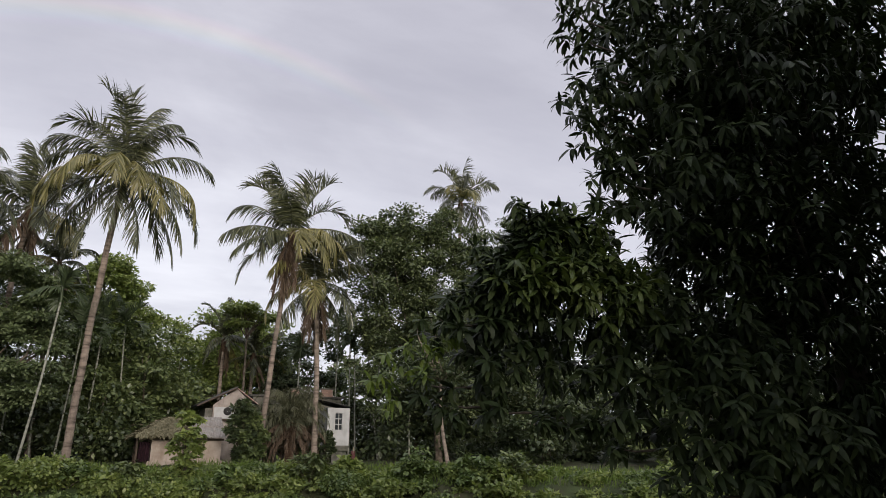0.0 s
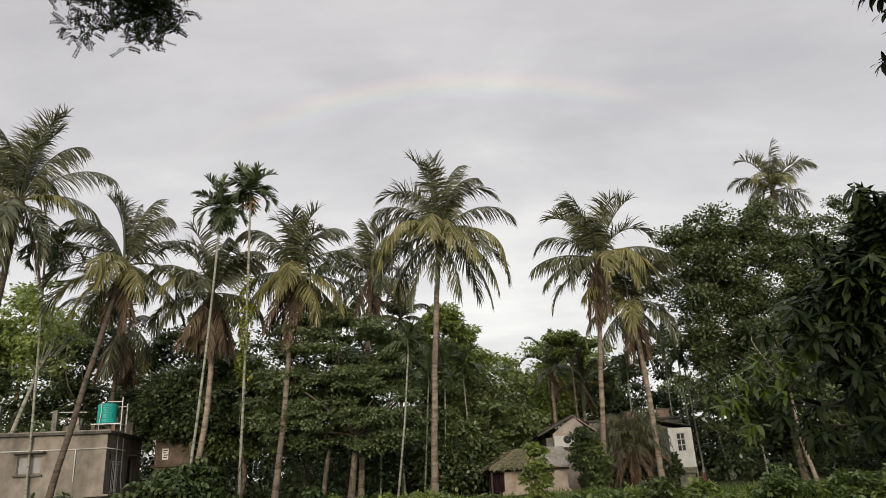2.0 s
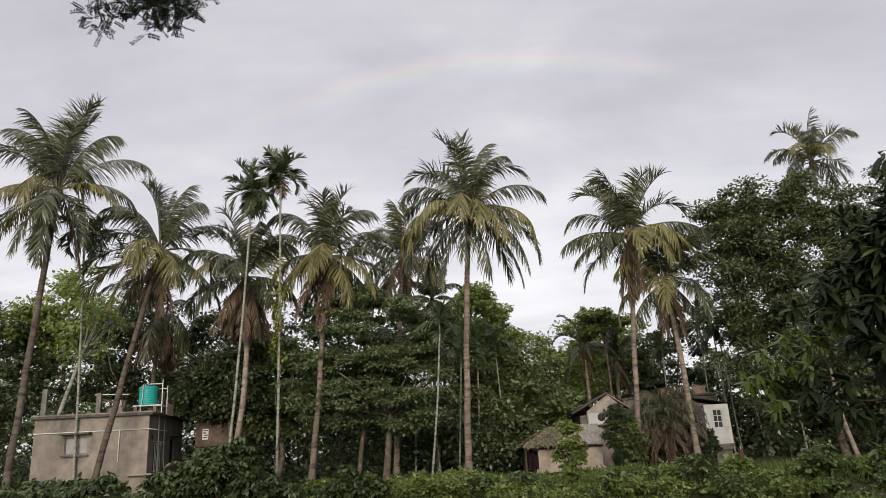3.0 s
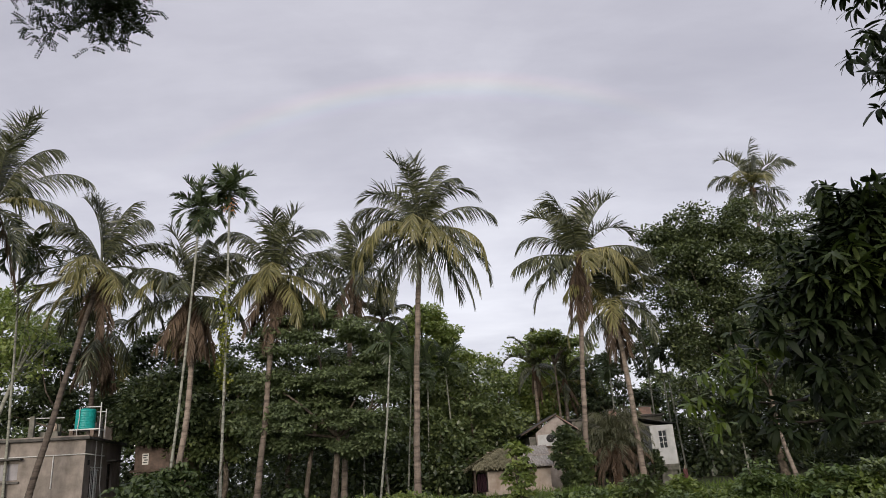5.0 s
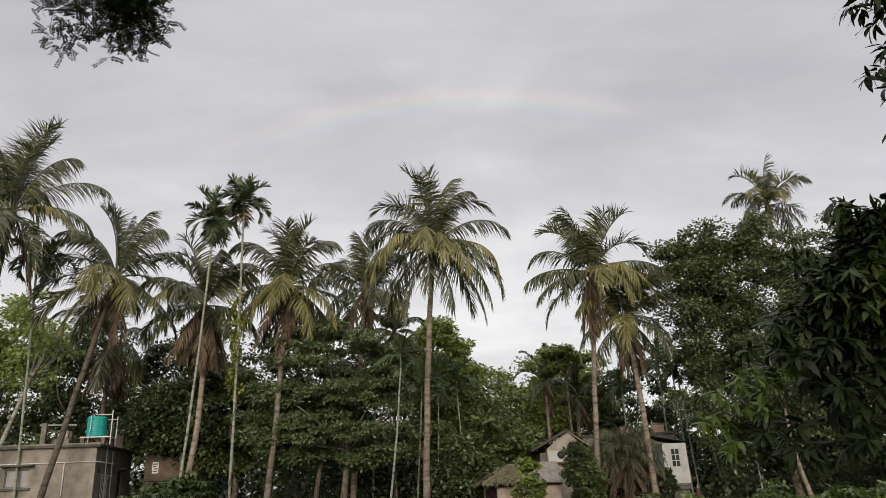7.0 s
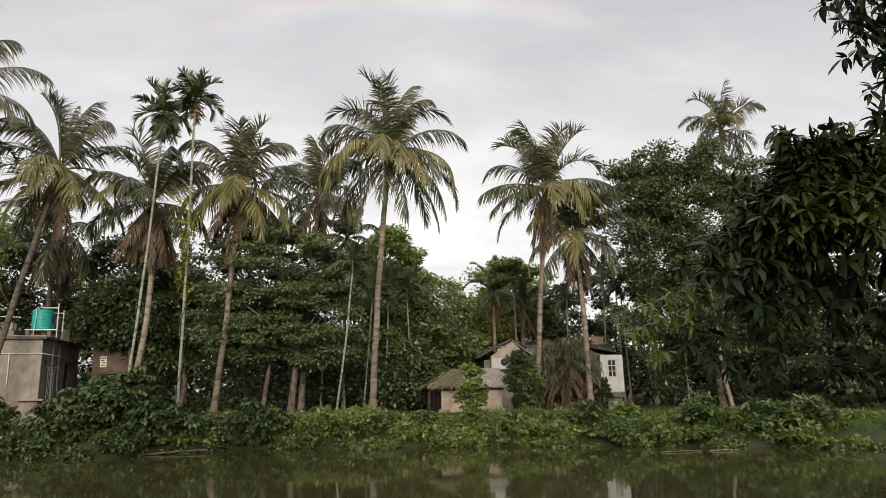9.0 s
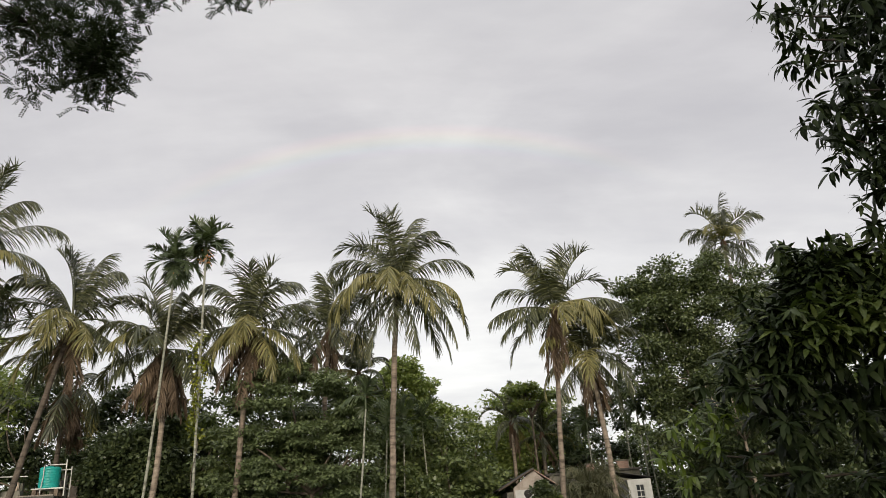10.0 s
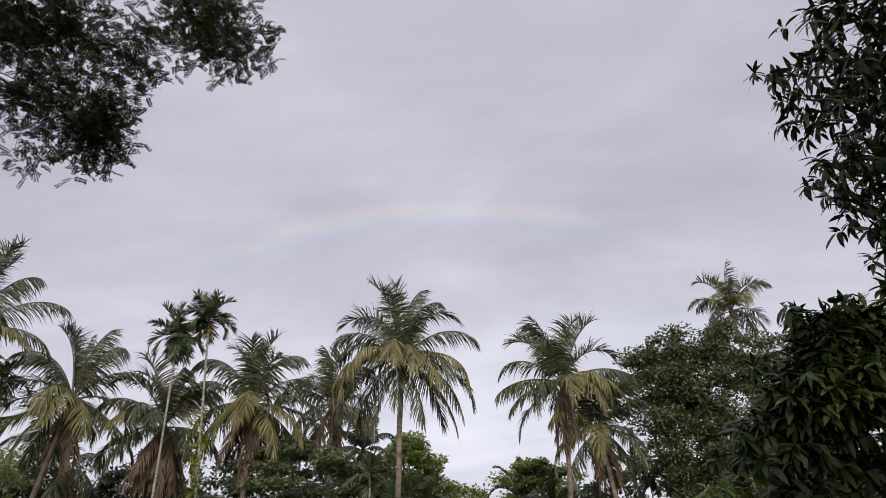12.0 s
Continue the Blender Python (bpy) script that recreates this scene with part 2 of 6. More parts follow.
M = {
    "frond": leafy("coconut_frond_green", ((0.016, 0.020, 0.011), (0.060, 0.067, 0.033), (0.24, 0.24, 0.125)), 0.22, 0.30, 0.6),
    "frond_old": leafy("coconut_frond_yellowing", ((0.06, 0.064, 0.026), (0.185, 0.172, 0.066), (0.38, 0.325, 0.14)), 0.25, 0.36, 0.5),
    "frond_dead": leafy("dry_frond_brown", ((0.055, 0.036, 0.024), (0.12, 0.082, 0.056), (0.22, 0.155, 0.105)), 0.1, 0.7),
    "areca": leafy("areca_frond", ((0.0315, 0.047, 0.024), (0.0609, 0.0843, 0.0384), (0.1103, 0.1372, 0.0624)), 0.2, 0.4),
    "date": leafy("date_frond", ((0.0468, 0.0518, 0.0288), (0.0936, 0.0972, 0.0540), (0.1512, 0.1440, 0.0900)), 0.15, 0.5),
    "leaf_dark": leafy("tree_leaf_dark", ((0.0246, 0.0359, 0.0198), (0.0611, 0.0824, 0.0395), (0.1345, 0.1584, 0.0686))),
    "leaf_mid": leafy("tree_leaf_mid", ((0.0428, 0.0622, 0.0292), (0.1181, 0.1536, 0.0607), (0.2474, 0.2771, 0.1094))),
    "leaf_soft": leafy("grey_green_tree_leaf", ((0.0504, 0.0680, 0.0353), (0.1323, 0.1701, 0.0806), (0.2520, 0.2961, 0.1449)), 0.22, 0.42),
    "leaf_light": leafy("tree_leaf_light", ((0.0845, 0.1217, 0.0414), (0.1972, 0.2483, 0.0754), (0.3494, 0.3798, 0.1217)), 0.3),
    "leaf_shrub": leafy("shrub_leaf", ((0.0442, 0.0721, 0.0275), (0.1277, 0.1783, 0.0616), (0.2456, 0.2930, 0.1060)), 0.28),
    # darker copy of shrub_leaf that carries the left bank's shade in its colour
    "leaf_broad": leafy("shaded_shrub_leaf", ((0.018, 0.030, 0.012), (0.060, 0.088, 0.032), (0.165, 0.205, 0.080)), 0.22, 0.4),
    "leaf_bank_mango": leafy("bank_mango_leaf", ((0.028, 0.040, 0.021), (0.080, 0.103, 0.045), (0.195, 0.228, 0.100)), 0.2, 0.36),
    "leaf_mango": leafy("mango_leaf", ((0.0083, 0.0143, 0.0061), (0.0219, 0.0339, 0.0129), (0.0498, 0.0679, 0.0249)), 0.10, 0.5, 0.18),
    "leaf_mango_young": leafy("young_mango_leaf", ((0.05, 0.08, 0.016), (0.10, 0.145, 0.026), (0.17, 0.215, 0.04)), 0.32, 0.42),
    # lighter copy of mango_leaf, with sunlight put into its colour
    "leaf_mango_fresh": leafy("sunlit_mango_leaf", ((0.0259, 0.0410, 0.0130), (0.0648, 0.0918, 0.0281), (0.1350, 0.1674, 0.0518)), 0.25, 0.4, 0.35),
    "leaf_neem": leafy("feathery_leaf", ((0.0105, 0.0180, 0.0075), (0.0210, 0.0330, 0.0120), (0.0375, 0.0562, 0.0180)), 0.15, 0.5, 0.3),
    "leaf_yellow": leafy("yellowing_leaf", ((0.10, 0.13, 0.02), (0.20, 0.22, 0.03), (0.30, 0.29, 0.05)), 0.3),
    "grass": leafy("grass_blade", ((0.0706, 0.1129, 0.0208), (0.1210, 0.1788, 0.0368), (0.1814, 0.2352, 0.0576)), 0.3, 0.5),
    "palm_bark": material("palm_bark", ((0.112, 0.087, 0.072), (0.238, 0.19, 0.158), (0.39, 0.33, 0.28)), 3.4, 0.85, 0.8, 26, objects=0.2,
                          stain=((0.075, 0.07, 0.055), 0.75, 2.6), rings=0.30),
    "palm_bark_dark": material("dark_palm_bark", ((0.045, 0.034, 0.028), (0.095, 0.075, 0.062), (0.20, 0.17, 0.145)), 3.4, 0.85, 0.8, 26, objects=0.2,
                               stain=((0.045, 0.04, 0.032), 0.75, 2.6), rings=0.30),
    "areca_bark": material("areca_bark", ((0.15, 0.15, 0.125), (0.27, 0.275, 0.235), (0.40, 0.40, 0.35)), 3.0, 0.8, 0.3, 30, objects=0.15, rings=0.3),
    "bark": material("tree_bark", ((0.055, 0.042, 0.032), (0.12, 0.095, 0.072), (0.21, 0.175, 0.14)), 5.0, 0.9, 0.7, 25),
    # darker copy of tree_bark: the near crowns' shade is in the colour
    "bark_dark": material("shaded_bark", ((0.030, 0.024, 0.020), (0.065, 0.052, 0.042)), 6.0, 0.9, 0.5, 25),
    "fibre": material("palm_fibre", ((0.06, 0.035, 0.02), (0.13, 0.08, 0.05)), 12.0, 0.9, 0.5, 60),
    "nut": material("green_coconut", ((0.10, 0.08, 0.025), (0.17, 0.13, 0.04)), 6.0, 0.5),
    "betel": material("orange_betel_nut", ((0.35, 0.13, 0.02), (0.50, 0.22, 0.04)), 9.0, 0.5),
    "soil": material("bank_soil", ((0.022, 0.024, 0.010), (0.042, 0.046, 0.018), (0.066, 0.056, 0.034)), 0.7, 0.95, 0.5, 12,
                     stain=((0.05, 0.085, 0.02), 0.8, 0.5)),
    "plaster": material("grey_cement_plaster", ((0.175, 0.149, 0.13), (0.25, 0.215, 0.188), (0.32, 0.276, 0.244)), 1.3, 0.9, 0.25, 35,
                        stain=((0.11, 0.098, 0.084), 0.65, 1.3)),
    "slab": material("weathered_slab", ((0.05, 0.048, 0.045), (0.13, 0.12, 0.11)), 3.0, 0.9, 0.3, 30),
    "cement_dark": material("mossy_cement", ((0.09, 0.085, 0.075), (0.17, 0.16, 0.14), (0.24, 0.22, 0.19)), 2.0, 0.92, 0.4, 25,
                            stain=((0.06, 0.07, 0.04), 0.7, 1.5)),
    "white_paint": material("white_limewash", ((0.40, 0.40, 0.405), (0.49, 0.49, 0.50), (0.54, 0.54, 0.55)), 1.6, 0.8, 0.12, 30,
                            stain=((0.38, 0.36, 0.33), 0.45, 2.0)),
    "pvc": material("white_pipe", ((0.55, 0.54, 0.52), (0.70, 0.69, 0.67)), 6.0, 0.5),
    "rust": material("rusty_iron", ((0.10, 0.07, 0.05), (0.20, 0.15, 0.12)), 8.0, 0.8),
    "tank": material("teal_plastic", ((0.010, 0.36, 0.33), (0.015, 0.43, 0.40)), 2.0, 0.42, stain=((0.05, 0.28, 0.26), 0.4, 2.5)),
    "mud": material("tan_mud_wall", ((0.34, 0.275, 0.228), (0.44, 0.365, 0.31), (0.50, 0.425, 0.37)), 1.7, 0.95, 0.4, 18,
                    stain=((0.24, 0.17, 0.12), 0.6, 1.8)),
    "pink_plaster": material("faded_pink_plaster", ((0.27, 0.235, 0.215), (0.36, 0.31, 0.285), (0.43, 0.375, 0.345)), 2.0, 0.95, 0.3, 25, stain=((0.16, 0.13, 0.115), 0.6, 2.2)),
    # brown plaster, darkened in colour for the shade under the overhanging trees
    "brown_plaster": material("shaded_brown_plaster", ((0.055, 0.040, 0.033), (0.105, 0.076, 0.062), (0.17, 0.118, 0.096)), 1.8, 0.95, 0.3, 22, stain=((0.05, 0.042, 0.035), 0.75, 1.6)),
    "tin": material("weathered_tin_sheet", ((0.20, 0.175, 0.16), (0.33, 0.305, 0.285), (0.43, 0.41, 0.39)), 1.4, 0.6, 0.1, 30, metal=0.25,
                    stain=((0.17, 0.10, 0.065), 0.7, 1.6)),
    "tin_dark": material("dark_tin_sheet", ((0.035, 0.033, 0.033), (0.075, 0.07, 0.068)), 1.6, 0.6, 0.1, 30, metal=0.2),
    "thatch": material("old_thatch", ((0.085, 0.078, 0.042), (0.17, 0.155, 0.09), (0.27, 0.235, 0.15)), 6.0, 0.95, 0.8, 60),
    "brick": material("red_brick", ((0.30, 0.19, 0.155), (0.42, 0.28, 0.235)), 4.0, 0.92, 0.3, 40, objects=0.4),
    "mortar": material("mortar", ((0.22, 0.20, 0.18), (0.32, 0.29, 0.26)), 8.0, 0.95, 0.3, 50),
    "timber": material("dark_timber", ((0.04, 0.028, 0.02), (0.10, 0.07, 0.05)), 5.0, 0.85, 0.3, 40),
    "bamboo": material("dry_bamboo", ((0.30, 0.26, 0.18), (0.46, 0.41, 0.30)), 5.0, 0.7, 0.15, 30),
    "driftwood": material("wet_driftwood", ((0.10, 0.082, 0.062), (0.19, 0.16, 0.125)), 5.0, 0.7, 0.2, 30),
    "cloth_plum": material("plum_cloth", ((0.045, 0.018, 0.03), (0.085, 0.035, 0.05)), 4.0, 0.95),
    "cloth_red": material("faded_red_cloth", ((0.12, 0.045, 0.048), (0.18, 0.08, 0.08)), 4.0, 0.95),
    "shutter": material("grey_lilac_shutter", ((0.27, 0.255, 0.27), (0.36, 0.34, 0.355)), 2.0, 0.8, stain=((0.16, 0.15, 0.15), 0.5, 2.0)),
    "poster": material("pale_poster", ((0.55, 0.53, 0.50), (0.66, 0.64, 0.60)), 3.0, 0.8),
    "ink": material("dark_print", ((0.04, 0.04, 0.045), (0.08, 0.08, 0.08)), 6.0, 0.8),
    "hole": material("dark_plate", ((0.02, 0.02, 0.02), (0.04, 0.04, 0.04)), 4.0, 0.8),
}


def water_material():
    m = bpy.data.materials.new("murky_pond_water")
    m.use_nodes = True
    t = m.node_tree
    bsdf = t.nodes["Principled BSDF"]
    pos = node(t, "ShaderNodeTexCoord").outputs["Object"]
    murk = node(t, "ShaderNodeTexNoise")
    murk.inputs["Scale"].default_value, murk.inputs["Detail"].default_value = 0.12, 4.0
    t.links.new(pos, murk.inputs["Vector"])
    t.links.new(ramp(t, murk.outputs[0], ((0.3, (0.050, 0.049, 0.019)), (0.7, (0.064, 0.061, 0.025)))), bsdf.inputs["Base Color"])
    bsdf.inputs["Roughness"].default_value, bsdf.inputs["IOR"].default_value = 0.02, 1.333
    waves = []
    for size, stretch in ((1.1, 2.6), (4.5, 2.2)):
        n = node(t, "ShaderNodeTexNoise")
        n.inputs["Scale"].default_value, n.inputs["Detail"].default_value = size, 3.0
        mp = node(t, "ShaderNodeMapping")
        mp.inputs["Scale"].default_value = (1, stretch, 1)
        t.links.new(pos, mp.inputs[0])
        t.links.new(mp.outputs[0], n.inputs["Vector"])
        waves.append(n.outputs[0])
    b = node(t, "ShaderNodeBump")
    b.inputs["Strength"].default_value, b.inputs["Distance"].default_value = 0.03, 0.05
    t.links.new(maths(t, "ADD", waves[0], maths(t, "MULTIPLY", waves[1], 0.3)), b.inputs["Height"])
    t.links.new(b.outputs[0], bsdf.inputs["Normal"])
    return m


def glass_material():
    m = bpy.data.materials.new("dark_window_glass")
    m.use_nodes = True
    b = m.node_tree.nodes["Principled BSDF"]
    b.inputs["Base Color"].default_value = (0.02, 0.025, 0.03, 1)
    b.inputs["Roughness"].default_value = 0.08
    return m


M["water"], M["glass"] = water_material(), glass_material()


# ---- mesh helpers ----
def mesh_of(name, verts, faces, mat, smooth=False):
    """verts: n x 3; faces: m x 3 or m x 4 of indices (numpy), or a list of such arrays."""
    blocks = [np.asarray(f, dtype=np.int32) for f in (faces if isinstance(faces, list) else [faces])]
    blocks = [b for b in blocks if len(b)]
    me = bpy.data.meshes.new(name)
    v = np.asarray(verts, dtype=np.float32)
    me.vertices.add(len(v))
    me.vertices.foreach_set("co", v.ravel())
    loops = np.concatenate([b.ravel() for b in blocks])
    counts = np.concatenate([np.full(len(b), b.shape[1], dtype=np.int32) for b in blocks])
    me.loops.add(len(loops))
    me.loops.foreach_set("vertex_index", loops)
    me.polygons.add(len(counts))
    me.polygons.foreach_set("loop_start", np.concatenate([[0], np.cumsum(counts)[:-1]]).astype(np.int32))
    me.update(calc_edges=True)
    me.validate()
    if smooth:
        me.polygons.foreach_set("use_smooth", np.ones(len(counts), dtype=bool))
    me.materials.append(M[mat])
    return me


def part(name, data, mat="", parent=None, label=""):
    """Links a bmesh, or a mesh, as one mesh object under a thing or under a part."""
    if isinstance(data, bmesh.types.BMesh):
        me = bpy.data.meshes.new(name)
        data.to_mesh(me)
        data.free()
        me.materials.append(M[mat])
        data = me
    ob = new(name, data)
    if parent is not None:
        ob.parent = parent
    return tagged(ob, label)


def thing(name, place, label, category, group="", turn=0.0):
    ob = new(name)
    ob.empty_display_size = 0.3
    ob.location = place
    ob.rotation_euler = (0, 0, radians(turn))
    return tagged(ob, label, category, group)


def box(x0, x1, y0, y1, z0, z1, bevel=0.0, bm=None):
    bm = bm or bmesh.new()
    made = bmesh.ops.create_cube(bm, size=1.0)
    bmesh.ops.scale(bm, vec=(x1 - x0, y1 - y0, z1 - z0), verts=made["verts"])
    bmesh.ops.translate(bm, vec=((x0 + x1) / 2, (y0 + y1) / 2, (z0 + z1) / 2), verts=made["verts"])
    if bevel:
        edges = {e for v in made["verts"] for e in v.link_edges}
        bmesh.ops.bevel(bm, geom=list(edges), offset=bevel, segments=2, affect="EDGES")
    return bm


def tube(points, radii, sides=8):
    """A tapered tube through points; gives verts and quads."""
    p = np.asarray(points, float)
    r = np.broadcast_to(np.asarray(radii, float), (len(p),))
    d = np.gradient(p, axis=0)
    d /= np.linalg.norm(d, axis=1)[:, None] + 1e-9
    ref = np.where(np.abs(d[:, 2:3]) > 0.9, [[1.0, 0, 0]], [[0, 0, 1.0]])
    u = np.cross(d, ref)
    u /= np.linalg.norm(u, axis=1)[:, None] + 1e-9
    # keep the cross-section from flipping along the line
    for i in range(1, len(u)):
        u[i] = u[i - 1] - d[i] * (u[i - 1] @ d[i])
        u[i] /= np.linalg.norm(u[i]) + 1e-9
    w = np.cross(d, u)
    a = np.arange(sides) * 2 * np.pi / sides
    ring = u[:, None] * np.cos(a)[None, :, None] + w[:, None] * np.sin(a)[None, :, None]
    v = (p[:, None] + ring * r[:, None, None]).reshape(-1, 3)
    i = np.arange(len(p) - 1)[:, None] * sides
    j = np.arange(sides)[None]
    k = (j + 1) % sides
    q = np.stack([i + j, i + k, i + k + sides, i + j + sides], -1).reshape(-1, 4)
    return v, q


def joined(pieces):
    vs, fs, n = [], {}, 0
    for v, f in pieces:
        vs.append(v)
        fs.setdefault(f.shape[1], []).append(f + n)
        n += len(v)
    return np.concatenate(vs), [np.concatenate(b) for b in fs.values()]


def curve_points(knots, n):
    """A smooth line through the knots."""
    k = np.asarray(knots, float)
    if len(k) == 2:
        return k[0] + (k[1] - k[0]) * np.linspace(0, 1, n)[:, None]
    pad = np.vstack([2 * k[0] - k[1], k, 2 * k[-1] - k[-2]])
    out = []
    for s in np.linspace(0, len(k) - 1, n):
        i = min(int(s), len(k) - 2)
        f = s - i
        a, b, c, d = pad[i:i + 4]
        out.append(0.5 * (2 * b + (c - a) * f + (2 * a - 5 * b + 4 * c - d) * f * f + (3 * b - a - 3 * c + d) * f ** 3))
    return np.array(out)


def unit(v):
    return v / (np.linalg.norm(v, axis=-1, keepdims=True) + 1e-9)


# ---- ground and water ----
BANK_X = [-400, -60, -30, -20, -18, -14.5, -11, -8.8, -7.2, -4.7, -0.9, 2.8, 6.3, 9.6, 12.6, 15.2, 18, 22, 25, 28, 34, 400]
BANK_Y = [31, 31, 30.5, 30.0, 29.8, 29.3, 29.0, 30.6, 32.0, 32.2, 31.1, 31.5, 30.4, 29.6, 28.6, 27.2, 26.0, 22.5, 16.5, 8.0, 2.0, 2.0]


def bank_y(x):
    return np.interp(x, BANK_X, BANK_Y)


def ground_z(x, y):
    x, y = np.asarray(x, float), np.asarray(y, float)
    far = y - bank_y(x)                       # metres behind the far shore
    near = 2.6 - y                            # metres behind the near shore
    west = -58 - x
    land = np.maximum(np.maximum(far, near), west)
    wobble = 0.10 * np.sin(0.9 * x + 0.4 * y) + 0.07 * np.sin(2.3 * x - 1.1 * y)
    rise = np.interp(land, [-4, -1.0, 0.0, 0.5, 2.2, 7, 30, 300], [-1.3, -0.5, 0.0, 0.45, 0.85, 1.0, 1.15, 3.0])
    return WATER + rise + wobble * np.clip(land / 2.5, 0, 1)


def gz(x, y):
    return float(ground_z(x, y))


def build_ground():
    xs = np.concatenate([[-900, -400, -200, -120, -80], np.arange(-60, 60.1, 0.75), [80, 120, 200, 400, 900]])
    ys = np.concatenate([[-600, -200, -80, -30, -10, -4], np.arange(0, 70.1, 0.7), [80, 100, 140, 200, 400, 1500]])
    gx, gy = np.meshgrid(xs, ys)
    v = np.stack([gx, gy, ground_z(gx, gy)], -1).reshape(-1, 3)
    w, h = len(xs), len(ys)
    i = (np.arange(h - 1)[:, None] * w + np.arange(w - 1)[None]).ravel()
    q = np.stack([i, i + 1, i + 1 + w, i + w], -1)
    tagged(new("ground", mesh_of("ground", v, q, "soil", True)), "weedy earth bank round a village pond", "ground", kind="structure")
    bm = bmesh.new()
    bmesh.ops.create_grid(bm, x_segments=2, y_segments=2, size=1.0)
    bmesh.ops.scale(bm, vec=(60, 20, 1), verts=bm.verts)
    bmesh.ops.translate(bm, vec=(-5, 20, WATER), verts=bm.verts)
    tagged(part("water", bm, "water"), "still murky green-brown pond water with faint ripples", "water", kind="structure")


build_ground()


# ---- leaves ----
def leaf_fans(base, axis, normal, length, width, bend=0.15):
    """Oblong arching leaves with a pointed tip, eight corners each; arrays of n."""
    n = len(base)
    a = unit(axis)
    side = unit(np.cross(a, normal))
    up = np.cross(side, a)
    L, W = length[:, None], width[:, None]
    b = np.broadcast_to(np.asarray(bend, float).reshape(-1, 1), (n, 1))

    def at(f):
        return base + a * L * f - up * L * b * f * f * 1.6

    rows = [base]
    for f, w in ((0.2, 0.78), (0.52, 1.0), (0.82, 0.6)):
        rows += [at(f) - side * W * w, at(f) + side * W * w + up * W * 0.3]
    rows.append(at(1.0))
    t = np.array([[0, 2, 1], [1, 2, 4], [1, 4, 3], [3, 4, 6], [3, 6, 5], [5, 6, 7]])
    f = (np.arange(n)[:, None, None] * 8 + t[None]).reshape(-1, 3)
    return np.stack(rows, 1).reshape(-1, 3), f


def leaf_diamonds(base, axis, normal, length, width):
    """Small leaves far off: a folded pointed oval of six corners."""
    n = len(base)
    a = unit(axis)
    side = unit(np.cross(a, normal))
    up = np.cross(side, a)
    L, W = length[:, None], width[:, None]
    m1, m2 = base + a * L * 0.3, base + a * L * 0.68
    drop = up * W * 0.3
    v = np.stack([base, m1 - side * W - drop, m2 - side * W * 0.75 - drop, base + a * L - drop * 0.5, m2 + side * W * 0.75 - drop, m1 + side * W - drop], 1)
    t = np.array([[0, 3, 1], [1, 3, 2], [0, 5, 3], [5, 4, 3]])
    f = (np.arange(n)[:, None, None] * 6 + t[None]).reshape(-1, 3)
    return v.reshape(-1, 3), f


def leaf_folds(base, axis, normal, length, width):
    """The cheapest leaf: two triangles folded along the midrib."""
    n = len(base)
    a = unit(axis)
    side = unit(np.cross(a, normal))
    up = np.cross(side, a)
    L, W = length[:, None], width[:, None]
    m = base + a * L * 0.45 - up * W * 0.3
    v = np.stack([base, m - side * W, base + a * L - up * W * 0.3, m + side * W], 1)
    f = (np.arange(n)[:, None, None] * 4 + np.array([[0, 2, 1], [0, 3, 2]])[None]).reshape(-1, 3)
    return v.reshape(-1, 3), f


def clump_leaves(rng, centres, radius, per, leaf_len, leaf_w, flat=0.6, droop=0.3, hollow=0.45):
    """Leaves scattered over clumps about the centres."""
    n = len(centres) * per
    c = np.repeat(centres, per, 0)
    rr = np.repeat(radius, per)[:, None]
    d = unit(rng.normal(size=(n, 3)))
    rad = (hollow + (1 - hollow) * rng.random((n, 1)))
    off = d * rad * rr * np.array([1, 1, flat])
    axis = d * np.array([1, 1, 0.5]) + rng.normal(size=(n, 3)) * 0.45 + np.array([0, 0, -droop])
    normal = np.array([0, 0, 0.75]) + d * 0.6 + rng.normal(size=(n, 3)) * 0.35
    length = leaf_len * (0.6 + 0.7 * rng.random(n))
    return leaf_folds(c + off, axis, normal, length, length * leaf_w)


def crown_centres(rng, lobes, count, shell=0.55):
    """Clump centres, mostly near the skin of the lobes (cx, cy, cz, rx, ry, rz)."""
    lobes = np.asarray(lobes, float)
    vol = np.prod(lobes[:, 3:], 1)
    pick = rng.choice(len(lobes), count, p=vol / vol.sum())
    d = unit(rng.normal(size=(count, 3)))
    r = shell + (1 - shell) * rng.random((count, 1)) ** 0.7
    return lobes[pick, :3] + d * r * lobes[pick, 3:]


def limbs(rng, start, centres, count, r0, sag=0.1):
    """Branches from a fork to some of the clumps."""
    out = []
    start = np.asarray(start, float)
    for c in centres[rng.choice(len(centres), min(count, len(centres)), replace=False)]:
        mid = start + (c - start) * 0.5 + rng.normal(size=3) * 0.12 * np.linalg.norm(c - start) + np.array([0, 0, sag * np.linalg.norm(c - start)])
        pts = curve_points([start, mid, c], 7)
        out.append(tube(pts, np.linspace(r0, 0.015, 7), 5))
    return out


